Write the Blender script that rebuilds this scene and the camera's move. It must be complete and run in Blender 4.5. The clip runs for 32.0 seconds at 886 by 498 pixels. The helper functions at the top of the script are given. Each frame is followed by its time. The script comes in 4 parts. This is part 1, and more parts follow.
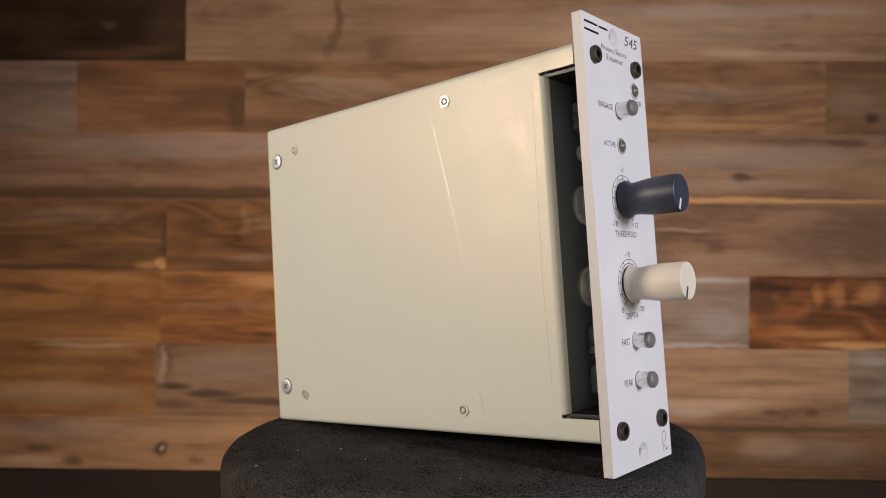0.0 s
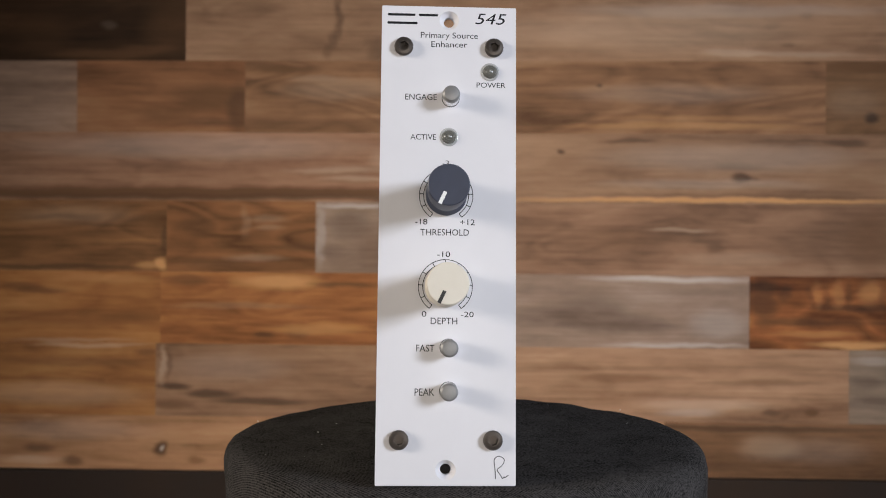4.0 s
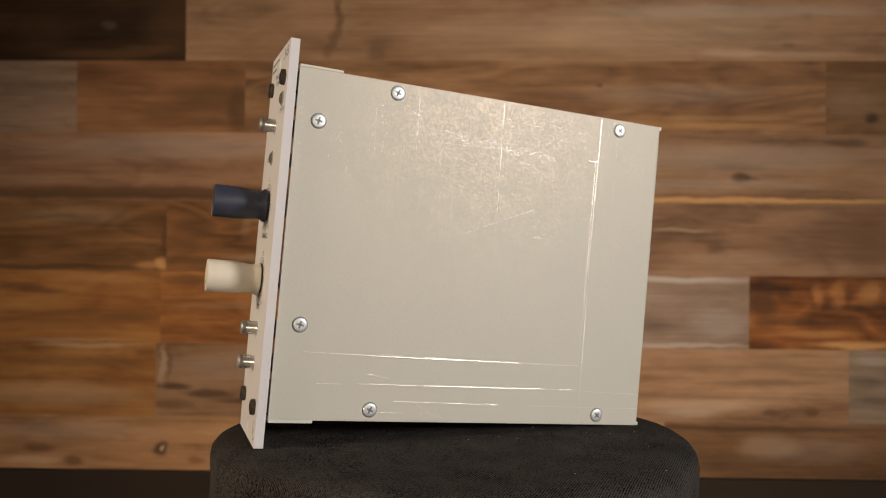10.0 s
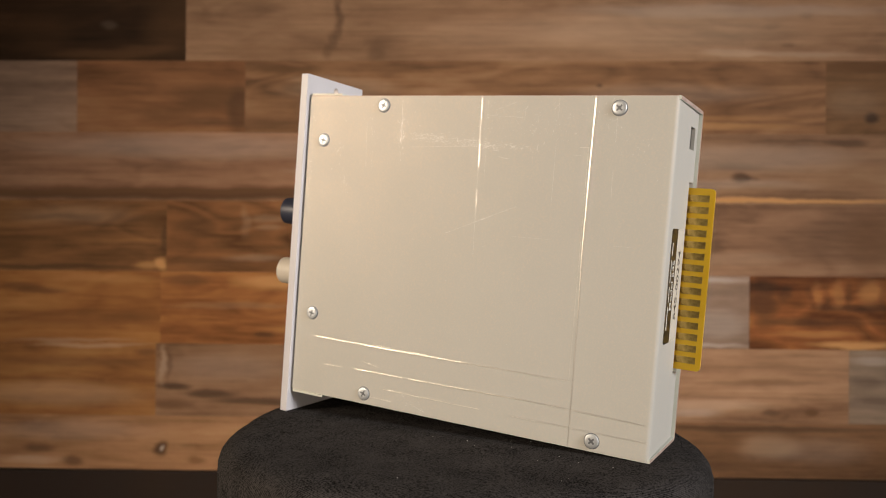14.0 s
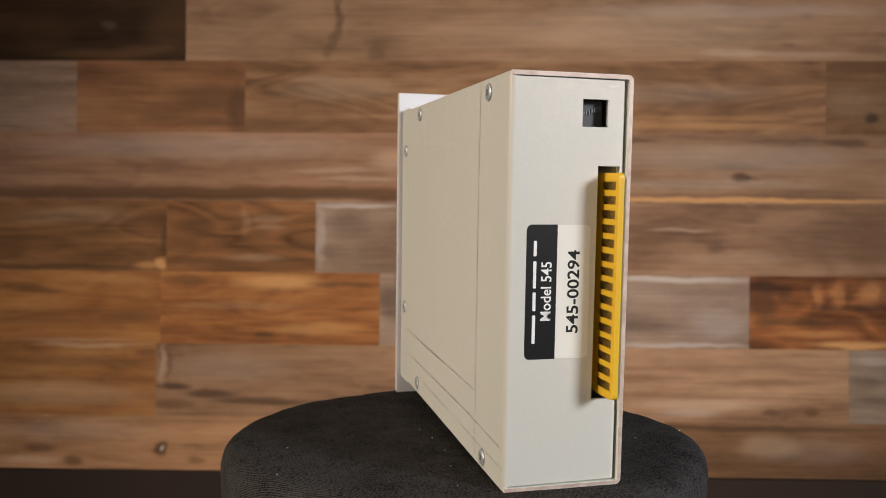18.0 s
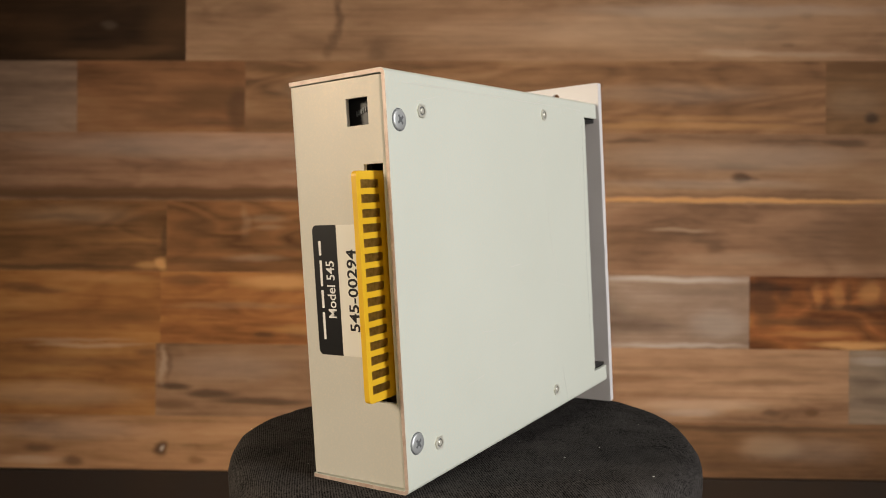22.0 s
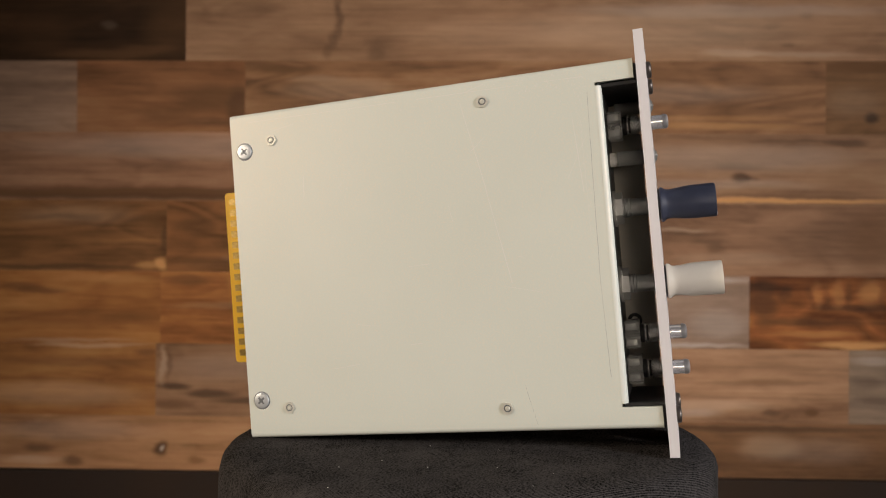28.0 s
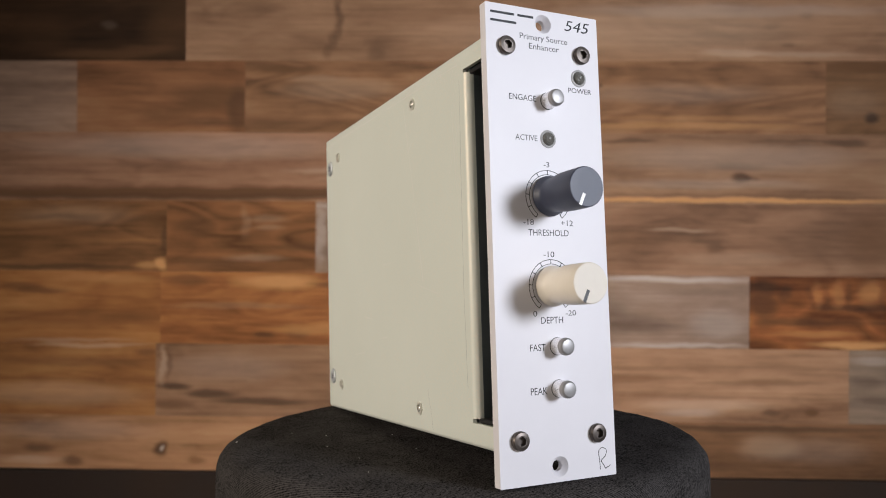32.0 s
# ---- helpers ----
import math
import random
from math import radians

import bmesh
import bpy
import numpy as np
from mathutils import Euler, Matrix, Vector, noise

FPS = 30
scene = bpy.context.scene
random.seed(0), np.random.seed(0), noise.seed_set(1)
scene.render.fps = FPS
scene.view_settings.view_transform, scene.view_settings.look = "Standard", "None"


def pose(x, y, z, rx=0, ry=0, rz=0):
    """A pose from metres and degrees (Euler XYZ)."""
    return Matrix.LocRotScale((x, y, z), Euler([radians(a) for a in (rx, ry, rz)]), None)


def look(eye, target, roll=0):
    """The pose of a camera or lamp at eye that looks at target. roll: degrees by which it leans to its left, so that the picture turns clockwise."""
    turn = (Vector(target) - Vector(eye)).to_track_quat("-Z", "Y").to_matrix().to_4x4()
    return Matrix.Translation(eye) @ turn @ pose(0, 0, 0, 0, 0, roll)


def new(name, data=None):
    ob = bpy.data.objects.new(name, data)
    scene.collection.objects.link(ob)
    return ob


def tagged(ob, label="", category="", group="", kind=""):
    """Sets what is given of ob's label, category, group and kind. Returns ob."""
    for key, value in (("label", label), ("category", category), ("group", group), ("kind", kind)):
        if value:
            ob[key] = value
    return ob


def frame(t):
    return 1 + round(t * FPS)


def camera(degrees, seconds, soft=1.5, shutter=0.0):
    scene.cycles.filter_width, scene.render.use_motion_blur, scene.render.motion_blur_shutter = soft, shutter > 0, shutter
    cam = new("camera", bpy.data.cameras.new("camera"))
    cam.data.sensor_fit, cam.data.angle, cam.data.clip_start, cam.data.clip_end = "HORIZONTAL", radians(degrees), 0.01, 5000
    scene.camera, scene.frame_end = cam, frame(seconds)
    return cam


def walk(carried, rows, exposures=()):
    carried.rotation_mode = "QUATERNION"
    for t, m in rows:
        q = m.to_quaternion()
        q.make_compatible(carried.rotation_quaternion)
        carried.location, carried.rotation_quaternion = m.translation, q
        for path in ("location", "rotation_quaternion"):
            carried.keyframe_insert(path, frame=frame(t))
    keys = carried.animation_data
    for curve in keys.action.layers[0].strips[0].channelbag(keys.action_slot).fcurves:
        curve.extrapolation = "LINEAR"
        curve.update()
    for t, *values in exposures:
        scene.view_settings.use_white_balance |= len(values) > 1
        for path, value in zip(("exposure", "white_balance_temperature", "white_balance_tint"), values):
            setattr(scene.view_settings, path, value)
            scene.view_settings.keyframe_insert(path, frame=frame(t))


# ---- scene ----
# ---------------------------------------------------------------- camera
cam = camera(58.263, 32.0, soft=1.0)
cam.data.dof.use_dof = True
cam.data.dof.focus_distance = 0.235
cam.data.dof.aperture_fstop = 26.0
STAND = pose(0, -0.29095, 0.06346, 0, 0, 1.411) @ pose(0, 0, 0, 0.118) @ pose(0, 0, 0, 0, -0.113) @ pose(0, 0, 0, 90)
EXPOSURES = [
    (0, -0.44, 6700, 15), (2, -0.25, 6500, 11), (3.5, -0.25, 6050, 10), (6, -0.19, 7200, 11), (7, -0.25, 7250, 10), (9, -0.50, 7600, 12), (10, -0.54, 7900, 13), (11, -0.54, 7400, 11), (13, -0.24, 7000, 11), (14.2, -0.36, 7300, 15),
    (17, -0.29, 6800, 13), (19.5, -0.06, 6650, 11), (21, 0.02, 7150, 13), (22, -0.26, 7400, 11), (24, -0.77, 7700, 15), (25, -0.90, 7350, 15), (28, -0.44, 7100, 15), (29.3, -0.47, 7050, 17), (30, -0.40, 6700, 15), (31, -0.24, 6500, 14), (32, -0.25, 6400, 13),
]
walk(cam, [(0, STAND), (32, STAND)], EXPOSURES)

# ---------------------------------------------------------------- light
world = bpy.data.worlds.new("room_air")
scene.world = world
world.use_nodes = True
world.node_tree.nodes["Background"].inputs[0].default_value = (1.0, 0.9, 0.8, 1)
world.node_tree.nodes["Background"].inputs[1].default_value = 0.012


def area_lamp(name, eye, target, w, h, watts, colour, spread=180):
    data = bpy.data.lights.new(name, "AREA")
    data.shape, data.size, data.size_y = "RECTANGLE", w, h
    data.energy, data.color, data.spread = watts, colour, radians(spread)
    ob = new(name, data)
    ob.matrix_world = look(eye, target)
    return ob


area_lamp("studio_light_cool", (1.045, -0.785, 0.40), (0, 0, 0.06), 0.30, 0.30, 19.0, (0.875, 0.925, 1.0))
area_lamp("studio_light_warm", (-1.18, -0.55, 0.39), (0, 0, 0.06), 0.32, 0.32, 6.2, (1.0, 0.885, 0.735), 115)
# two unseen fill lamps, added to brighten the case front and the wall
area_lamp("front_fill", (0.30, -1.85, 0.14), (0.1, 1.1, 0.08), 0.8, 0.4, 7.0, (1.0, 0.90, 0.77))
area_lamp("wall_fill", (0.04, -0.25, 1.9), (0.04, 1.1, -0.36), 1.2, 0.1, 3.9, (1.0, 0.92, 0.80), 38)


# ---------------------------------------------------------------- materials
def material(name, colour=(0.5, 0.5, 0.5), rough=0.5, metal=0.0):
    m = bpy.data.materials.new(name)
    m.use_nodes = True
    b = m.node_tree.nodes["Principled BSDF"]
    b.inputs["Base Color"].default_value = (*colour, 1)
    b.inputs["Roughness"].default_value = rough
    b.inputs["Metallic"].default_value = metal
    return m, m.node_tree.nodes, m.node_tree.links, b


def ramp(nodes, stops):
    r = nodes.new("ShaderNodeValToRGB")
    while len(r.color_ramp.elements) < len(stops):
        r.color_ramp.elements.new(0.5)
    for e, (p, c) in zip(r.color_ramp.elements, stops):
        e.position, e.color = p, (*c, 1)
    return r


def noise_node(nodes, links, vec, scale, detail=4, rough=0.55, distort=0.0):
    n = nodes.new("ShaderNodeTexNoise")
    n.inputs["Scale"].default_value, n.inputs["Detail"].default_value = scale, detail
    n.inputs["Roughness"].default_value, n.inputs["Distortion"].default_value = rough, distort
    links.new(vec, n.inputs["Vector"])
    return n


def bump(nodes, links, height, b, strength, dist):
    n = nodes.new("ShaderNodeBump")
    n.inputs["Strength"].default_value, n.inputs["Distance"].default_value = strength, dist
    links.new(height, n.inputs["Height"])
    links.new(n.outputs[0], b.inputs["Normal"])


def grained(name, c0, c1, rough, metal=0.0, fine=900.0, coarse=25.0, relief=0.15, depth=0.0001, rough_span=0.1):
    """A surface with fine grain and broad stains."""
    m, nodes, links, b = material(name, c0, rough, metal)
    co = nodes.new("ShaderNodeTexCoord").outputs["Object"]
    f, c = noise_node(nodes, links, co, fine, 3), noise_node(nodes, links, co, coarse, 5)
    mix = nodes.new("ShaderNodeMath")
    mix.operation = "MULTIPLY_ADD"
    links.new(f.outputs[0], mix.inputs[0])
    mix.inputs[1].default_value = 0.35
    links.new(c.outputs[0], mix.inputs[2])
    r = ramp(nodes, [(0.45, c0), (0.95, c1)])
    links.new(mix.outputs[0], r.inputs[0])
    links.new(r.outputs[0], b.inputs["Base Color"])
    rr = nodes.new("ShaderNodeMapRange")
    rr.inputs[3].default_value, rr.inputs[4].default_value = rough - rough_span, rough + rough_span
    links.new(mix.outputs[0], rr.inputs[0])
    links.new(rr.outputs[0], b.inputs["Roughness"])
    if relief:
        bump(nodes, links, f.outputs[0], b, relief, depth)
    return m


TONES = {
    "brown": ((0.122, 0.055, 0.024), (0.355, 0.178, 0.088), (0.585, 0.326, 0.178)),
    "mauve": ((0.170, 0.093, 0.051), (0.382, 0.222, 0.129), (0.593, 0.372, 0.226)),
    "umber": ((0.102, 0.044, 0.017), (0.31, 0.14, 0.059), (0.535, 0.26, 0.118)),
    "tan": ((0.188, 0.093, 0.043), (0.491, 0.271, 0.144), (0.781, 0.477, 0.271)),
    "grey": ((0.178, 0.115, 0.075), (0.391, 0.264, 0.178), (0.628, 0.468, 0.339)),
    "orange": ((0.19, 0.072, 0.023), (0.50, 0.212, 0.074), (0.78, 0.385, 0.15)),
    "honey": ((0.28, 0.14, 0.064), (0.71, 0.395, 0.21), (0.97, 0.65, 0.38)),
    "red": ((0.059, 0.019, 0.007), (0.322, 0.123, 0.040), (0.798, 0.330, 0.106)),
    "dark": ((0.019, 0.011, 0.005), (0.058, 0.030, 0.015), (0.170, 0.090, 0.045)),
}
STAIN_AND_LIGHT = {"D": (0.050, 0.028, 0.016), "B": (0.125, 0.060, 0.026), "O": (0.58, 0.30, 0.12), "L": (0.60, 0.45, 0.33), "G": (0.52, 0.455, 0.41)}


def math_node(nodes, links, op, a, c, e=None):
    n = nodes.new("ShaderNodeMath")
    n.operation = op
    for k, v in enumerate((a, c, e)):
        if v is None:
            continue
        if isinstance(v, (int, float)):
            n.inputs[k].default_value = v
        else:
            links.new(v, n.inputs[k])
    return n.outputs[0]


def wood(tone, seed, swirl, marks, tint=(1, 1, 1)):
    """One stained plank: long streaks, fine grain, growth rings, and its own knots, stains, broad patches and painted
    light (x, z, half sizes, stain, strength).
    """
    dark, mid, light = (tuple(c * f * g for c, f, g in zip(shade, tint, (0.775, 0.735, 0.715))) for shade in TONES[tone])
    m, nodes, links, b = material("wood_" + tone, mid, 0.62)
    b.inputs["Specular IOR Level"].default_value = 0.15
    tc = nodes.new("ShaderNodeTexCoord").outputs["Object"]

    def stretched(sx, sz):
        mp = nodes.new("ShaderNodeMapping")
        mp.inputs["Scale"].default_value = (sx, 1.0, sz)
        mp.inputs["Location"].default_value = (seed * 3.7, seed * 1.3, seed * 5.1)
        links.new(tc, mp.inputs[0])
        return mp.outputs[0]

    streak = noise_node(nodes, links, stretched(0.5, 7.0), 4.0, 3, 0.5, 0.9).outputs[0]
    fine = noise_node(nodes, links, stretched(1.6, 60.0), 4.0, 6, 0.68, 0.3).outputs[0]
    patch = noise_node(nodes, links, stretched(1.2, 4.0), 2.2, 3, 0.5, 0.8).outputs[0]
    rings = noise_node(nodes, links, stretched(1.3, 5.0), 2.4, 1, 0.4, 0.9).outputs[0]
    rings = math_node(nodes, links, "PINGPONG", math_node(nodes, links, "MULTIPLY", rings, 13.0), 1.0)
    v = math_node(nodes, links, "MULTIPLY_ADD", streak, 0.34, 0.0)
    v = math_node(nodes, links, "MULTIPLY_ADD", patch, 0.42, v)
    v = math_node(nodes, links, "MULTIPLY_ADD", fine, 0.26, v)
    mottle = noise_node(nodes, links, stretched(5.0, 17.0), 4.0, 4, 0.6, 0.8).outputs[0]
    v = math_node(nodes, links, "MULTIPLY_ADD", mottle, 0.16, v)
    v = math_node(nodes, links, "MULTIPLY_ADD", rings, 0.11 * swirl, v)
    base = 0.615 + 0.055 * swirl
    r = ramp(nodes, [(base - 0.21, dark), (base, mid), (base + 0.23, light)])
    links.new(v, r.inputs[0])
    colour = r.outputs[0]
    if marks:
        wob = noise_node(nodes, links, stretched(14.0, 26.0), 1.0, 3, 0.6)
        shift = nodes.new("ShaderNodeVectorMath")
        shift.operation = "MULTIPLY_ADD"
        shift.inputs[1].default_value = (0.03, 0.0, 0.014)
        links.new(wob.outputs["Color"], shift.inputs[0])
        links.new(tc, shift.inputs[2])
        for cx, cz, rx, rz, stain, strength in marks:
            mp = nodes.new("ShaderNodeMapping")
            mp.inputs["Scale"].default_value = (1 / rx, 0.0, 1 / rz)
            mp.inputs["Location"].default_value = (-(cx + 0.015) / rx, 0.0, -(cz + 0.007) / rz)
            links.new(shift.outputs[0], mp.inputs[0])
            ln = nodes.new("ShaderNodeVectorMath")
            ln.operation = "LENGTH"
            links.new(mp.outputs[0], ln.inputs[0])
            mr = nodes.new("ShaderNodeMapRange")
            mr.interpolation_type = "SMOOTHSTEP"
            mr.inputs[1].default_value, mr.inputs[2].default_value = 1.25, 0.35
            mr.inputs[3].default_value, mr.inputs[4].default_value = 0.0, strength
            links.new(ln.outputs["Value"], mr.inputs[0])
            mx = nodes.new("ShaderNodeMix")
            mx.data_type = "RGBA"
            links.new(mr.outputs[0], mx.inputs[0])
            links.new(colour, mx.inputs[6])
            mx.inputs[7].default_value = (*STAIN_AND_LIGHT[stain], 1)
            colour = mx.outputs[2]
    links.new(colour, b.inputs["Base Color"])
    bump(nodes, links, v, b, 0.25, 0.002)
    return m


M_SKIRT = grained("skirting_dark", (0.014, 0.006, 0.0022), (0.026, 0.012, 0.005), 0.8, fine=200, coarse=8)
M_UNSEEN_ROOM = grained("unseen_room_dark", (0.14, 0.125, 0.11), (0.19, 0.17, 0.15), 0.8, fine=120, coarse=3, depth=0.001)
M_FLOOR = grained("floor_dark", (0.05, 0.035, 0.025), (0.10, 0.07, 0.05), 0.5, fine=80, coarse=4)
M_WHITE = grained("powder_white", (0.70, 0.682, 0.705), (0.74, 0.722, 0.745), 0.42, fine=4000, coarse=60, relief=0.25, depth=0.00006)


def cream_steel(name, low, high, lacquer, quiet, even):
    """Pale plated steel: even colour, faint stains, and a lacquer with fine spangle that glitters under the lamps."""
    m, nodes, links, b = material(name, low, 0.55)
    b.inputs["Specular IOR Level"].default_value = 0.3
    co = nodes.new("ShaderNodeTexCoord").outputs["Object"]
    stain, grain = noise_node(nodes, links, co, 14, 5), noise_node(nodes, links, co, 1500, 3, 0.7)
    blot = noise_node(nodes, links, co, 70, 4)
    r = ramp(nodes, [(0.3, low), (0.7, high)])
    links.new(math_node(nodes, links, "MULTIPLY_ADD", grain.outputs[0], 0.12, math_node(nodes, links, "MULTIPLY", stain.outputs[0], 0.88)), r.inputs[0])
    links.new(r.outputs[0], b.inputs["Base Color"])
    spangle = nodes.new("ShaderNodeMapRange")
    spangle.inputs[1].default_value, spangle.inputs[2].default_value = 0.49, 0.63
    spangle.inputs[3].default_value, spangle.inputs[4].default_value = quiet, 1.0
    links.new(grain.outputs[0], spangle.inputs[0])
    worn_patch = nodes.new("ShaderNodeMapRange")
    worn_patch.inputs[1].default_value, worn_patch.inputs[2].default_value = 0.36, 0.64
    worn_patch.inputs[3].default_value, worn_patch.inputs[4].default_value = even, 1.0
    links.new(noise_node(nodes, links, co, 120, 5, 0.7, 0.6).outputs[0], worn_patch.inputs[0])
    rub = nodes.new("ShaderNodeMapping")
    rub.inputs["Scale"].default_value = (1.0, 1.0, 0.02)
    links.new(co, rub.inputs[0])
    brushed = nodes.new("ShaderNodeMapRange")
    brushed.inputs[1].default_value, brushed.inputs[2].default_value = 0.60, 0.74
    brushed.inputs[3].default_value, brushed.inputs[4].default_value = 0.0, 0.6
    links.new(noise_node(nodes, links, rub.outputs[0], 1400, 2, 0.6).outputs[0], brushed.inputs[0])
    flecks = math_node(nodes, links, "MAXIMUM", spangle.outputs[0], brushed.outputs[0])
    shine = math_node(nodes, links, "MULTIPLY", flecks, worn_patch.outputs[0])
    rr = nodes.new("ShaderNodeMapRange")
    rr.inputs[3].default_value, rr.inputs[4].default_value = 0.30, 0.42
    links.new(blot.outputs[0], rr.inputs[0])
    n = nodes.new("ShaderNodeBump")
    n.inputs["Strength"].default_value, n.inputs["Distance"].default_value = 1.0, 0.000075
    links.new(grain.outputs[0], n.inputs["Height"])
    flake = nodes.new("ShaderNodeBsdfGlossy")
    flake.inputs["Color"].default_value = (1.0, 0.75, 0.54, 1)
    links.new(rr.outputs[0], flake.inputs["Roughness"])
    links.new(n.outputs[0], flake.inputs["Normal"])
    mix = nodes.new("ShaderNodeMixShader")
    links.new(math_node(nodes, links, "MULTIPLY", shine, lacquer), mix.inputs[0])
    links.new(b.outputs[0], mix.inputs[1])
    links.new(flake.outputs[0], mix.inputs[2])
    links.new(mix.outputs[0], nodes["Material Output"].inputs[0])
    return m


M_CREAM = cream_steel("cream_steel", (0.582, 0.572, 0.517), (0.616, 0.606, 0.553), 0.135, 0.14, 0.55)
M_COVER = cream_steel("cream_steel_cover", (0.668, 0.706, 0.638), (0.708, 0.746, 0.680), 0.19, 0.22, 0.6)
M_BARE = grained("raw_cut_edge", (0.44, 0.31, 0.25), (0.70, 0.57, 0.50), 0.45, 0.15, fine=1500, coarse=220, relief=0.3)
M_SCRATCH, _n, _l, _b = material("scratch_bright", (0.72, 0.70, 0.64), 0.5)
_b.inputs["Coat Weight"].default_value, _b.inputs["Coat Roughness"].default_value, _b.inputs["Coat IOR"].default_value = 1.0, 0.33, 2.5
M_PENCIL = material("graphite_line", (0.80, 0.77, 0.71), 0.40, 1.0)[0]
M_SCORE = material("burnished_score", (0.90, 0.86, 0.77), 0.30, 1.0)[0]
M_INK, _n, _l, _b = material("ink_black", (0.013, 0.013, 0.015), 0.4)
_b.inputs["Specular IOR Level"].default_value = 0.22
M_NICKEL = grained("nickel", (0.52, 0.54, 0.54), (0.66, 0.68, 0.68), 0.32, 0.8, fine=3000, coarse=300, relief=0)
M_STUD = grained("stud_plating", (0.70, 0.69, 0.61), (0.82, 0.81, 0.73), 0.34, 0.45, fine=3000, coarse=300, relief=0)
M_PLATED = grained("bright_plating", (0.62, 0.63, 0.63), (0.76, 0.77, 0.77), 0.30, 0.6, fine=3000, coarse=300, relief=0)
M_CHROME = grained("chrome", (0.88, 0.87, 0.87), (0.93, 0.92, 0.92), 0.22, 0.75, fine=3000, coarse=300, relief=0, rough_span=0.05)
M_CAP = grained("button_cap_grey", (0.25, 0.242, 0.238), (0.31, 0.302, 0.296), 0.38, 0.45, fine=5000, coarse=300)
M_BLACKOX = grained("black_oxide", (0.075, 0.062, 0.054), (0.12, 0.102, 0.09), 0.36, 0.75, fine=3000, coarse=200, relief=0)
# dark tone for painted recess and gap shade, and for score lines
M_SHADE_LINE = material("recess_shade_and_line", (0.2, 0.215, 0.23), 0.5, 0.4)[0]
M_ZINC = grained("bright_zinc", (0.60, 0.63, 0.65), (0.71, 0.74, 0.76), 0.40, 0.65, fine=3000, coarse=300, relief=0)
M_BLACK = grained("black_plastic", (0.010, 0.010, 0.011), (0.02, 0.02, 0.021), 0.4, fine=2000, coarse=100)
M_SUB = grained("panel_slate", (0.10, 0.124, 0.128), (0.13, 0.155, 0.16), 0.36, 0.4, fine=3000, coarse=80)
M_SLATE = grained("knob_slate", (0.031, 0.036, 0.060), (0.043, 0.050, 0.080), 0.42, fine=5000, coarse=200, relief=0.2, depth=0.00004)
M_IVORY = grained("knob_ivory", (0.71, 0.648, 0.548), (0.755, 0.695, 0.595), 0.48, fine=5000, coarse=200, relief=0.2, depth=0.00004)
M_MARK = material("mark_white", (0.85, 0.85, 0.83), 0.4)[0]
M_YELLOW = grained("board_yellow", (0.93, 0.55, 0.03), (0.98, 0.63, 0.05), 0.35, fine=3000, coarse=120)
_tree = M_YELLOW.node_tree
_glow = _tree.nodes.new("ShaderNodeBsdfTranslucent")
_glow.inputs[0].default_value = (0.85, 0.62, 0.05, 1)
_mix = _tree.nodes.new("ShaderNodeMixShader")
_mix.inputs[0].default_value = 0.24
_tree.links.new(_tree.nodes["Principled BSDF"].outputs[0], _mix.inputs[1])
_tree.links.new(_glow.outputs[0], _mix.inputs[2])
_tree.links.new(_mix.outputs[0], _tree.nodes["Material Output"].inputs[0])
M_GOLD = grained("contact_gold", (0.42, 0.27, 0.07), (0.80, 0.56, 0.20), 0.27, 1.0, fine=3000, coarse=500, relief=0.15)
M_LABELB = material("label_black", (0.012, 0.012, 0.013), 0.3)[0]
M_LABELC = material("label_pale", (0.80, 0.78, 0.71), 0.27)[0]
M_LENS, _n, _l, _b = material("lens_smoke", (0.19, 0.185, 0.165), 0.2)
_b.inputs["Transmission Weight"].default_value = 0.3
_b.inputs["IOR"].default_value = 1.5
M_CLEAR, _n, _l, _b = material("lens_clear", (0.72, 0.72, 0.70), 0.10)
_b.inputs["Transmission Weight"].default_value = 0.5
_b.inputs["IOR"].default_value = 1.5
M_LINT = material("lint_white", (0.7, 0.68, 0.64), 0.9)[0]

M_CLOTH, nodes, links, b = material("cloth_black", (0.05, 0.045, 0.042), 0.5)
b.inputs["Specular IOR Level"].default_value = 0.0
co = nodes.new("ShaderNodeTexCoord").outputs["Object"]
weave = nodes.new("ShaderNodeTexWave")
weave.bands_direction = "DIAGONAL"
weave.inputs["Scale"].default_value, weave.inputs["Distortion"].default_value, weave.inputs["Detail"].default_value = 600.0, 0.6, 1.0
links.new(nodes.new("ShaderNodeTexCoord").outputs["UV"], weave.inputs["Vector"])
dust, fuzz = noise_node(nodes, links, co, 60, 7, 0.75), noise_node(nodes, links, co, 1700, 3, 0.7)
v = math_node(nodes, links, "MULTIPLY_ADD", fuzz.outputs[0], 0.75, math_node(nodes, links, "MULTIPLY_ADD", weave.outputs["Fac"], 0.14, math_node(nodes, links, "MULTIPLY_ADD", dust.outputs[0], 0.3, 0.3)))
r = ramp(nodes, [(0.76, (0.003, 0.0027, 0.0026)), (1.35, (0.082, 0.075, 0.072))])
links.new(v, r.inputs[0])
links.new(r.outputs[0], b.inputs["Base Color"])
bump(nodes, links, math_node(nodes, links, "MULTIPLY_ADD", weave.outputs["Fac"], 0.45, fuzz.outputs[0]), b, 0.7, 0.0003)


# ---------------------------------------------------------------- mesh helpers (millimetres in, metres out)
MM = 0.001


def finish(name, bm, mat, smooth=False, scale=MM):
    bmesh.ops.recalc_face_normals(bm, faces=bm.faces)
    bm.transform(Matrix.Scale(scale, 4))
    me = bpy.data.meshes.new(name)
    bm.to_mesh(me)
    bm.free()
    me.materials.append(mat)
    if smooth:
        for p in me.polygons:
            p.use_smooth = True
        me.set_sharp_from_angle(angle=radians(32))
    return me


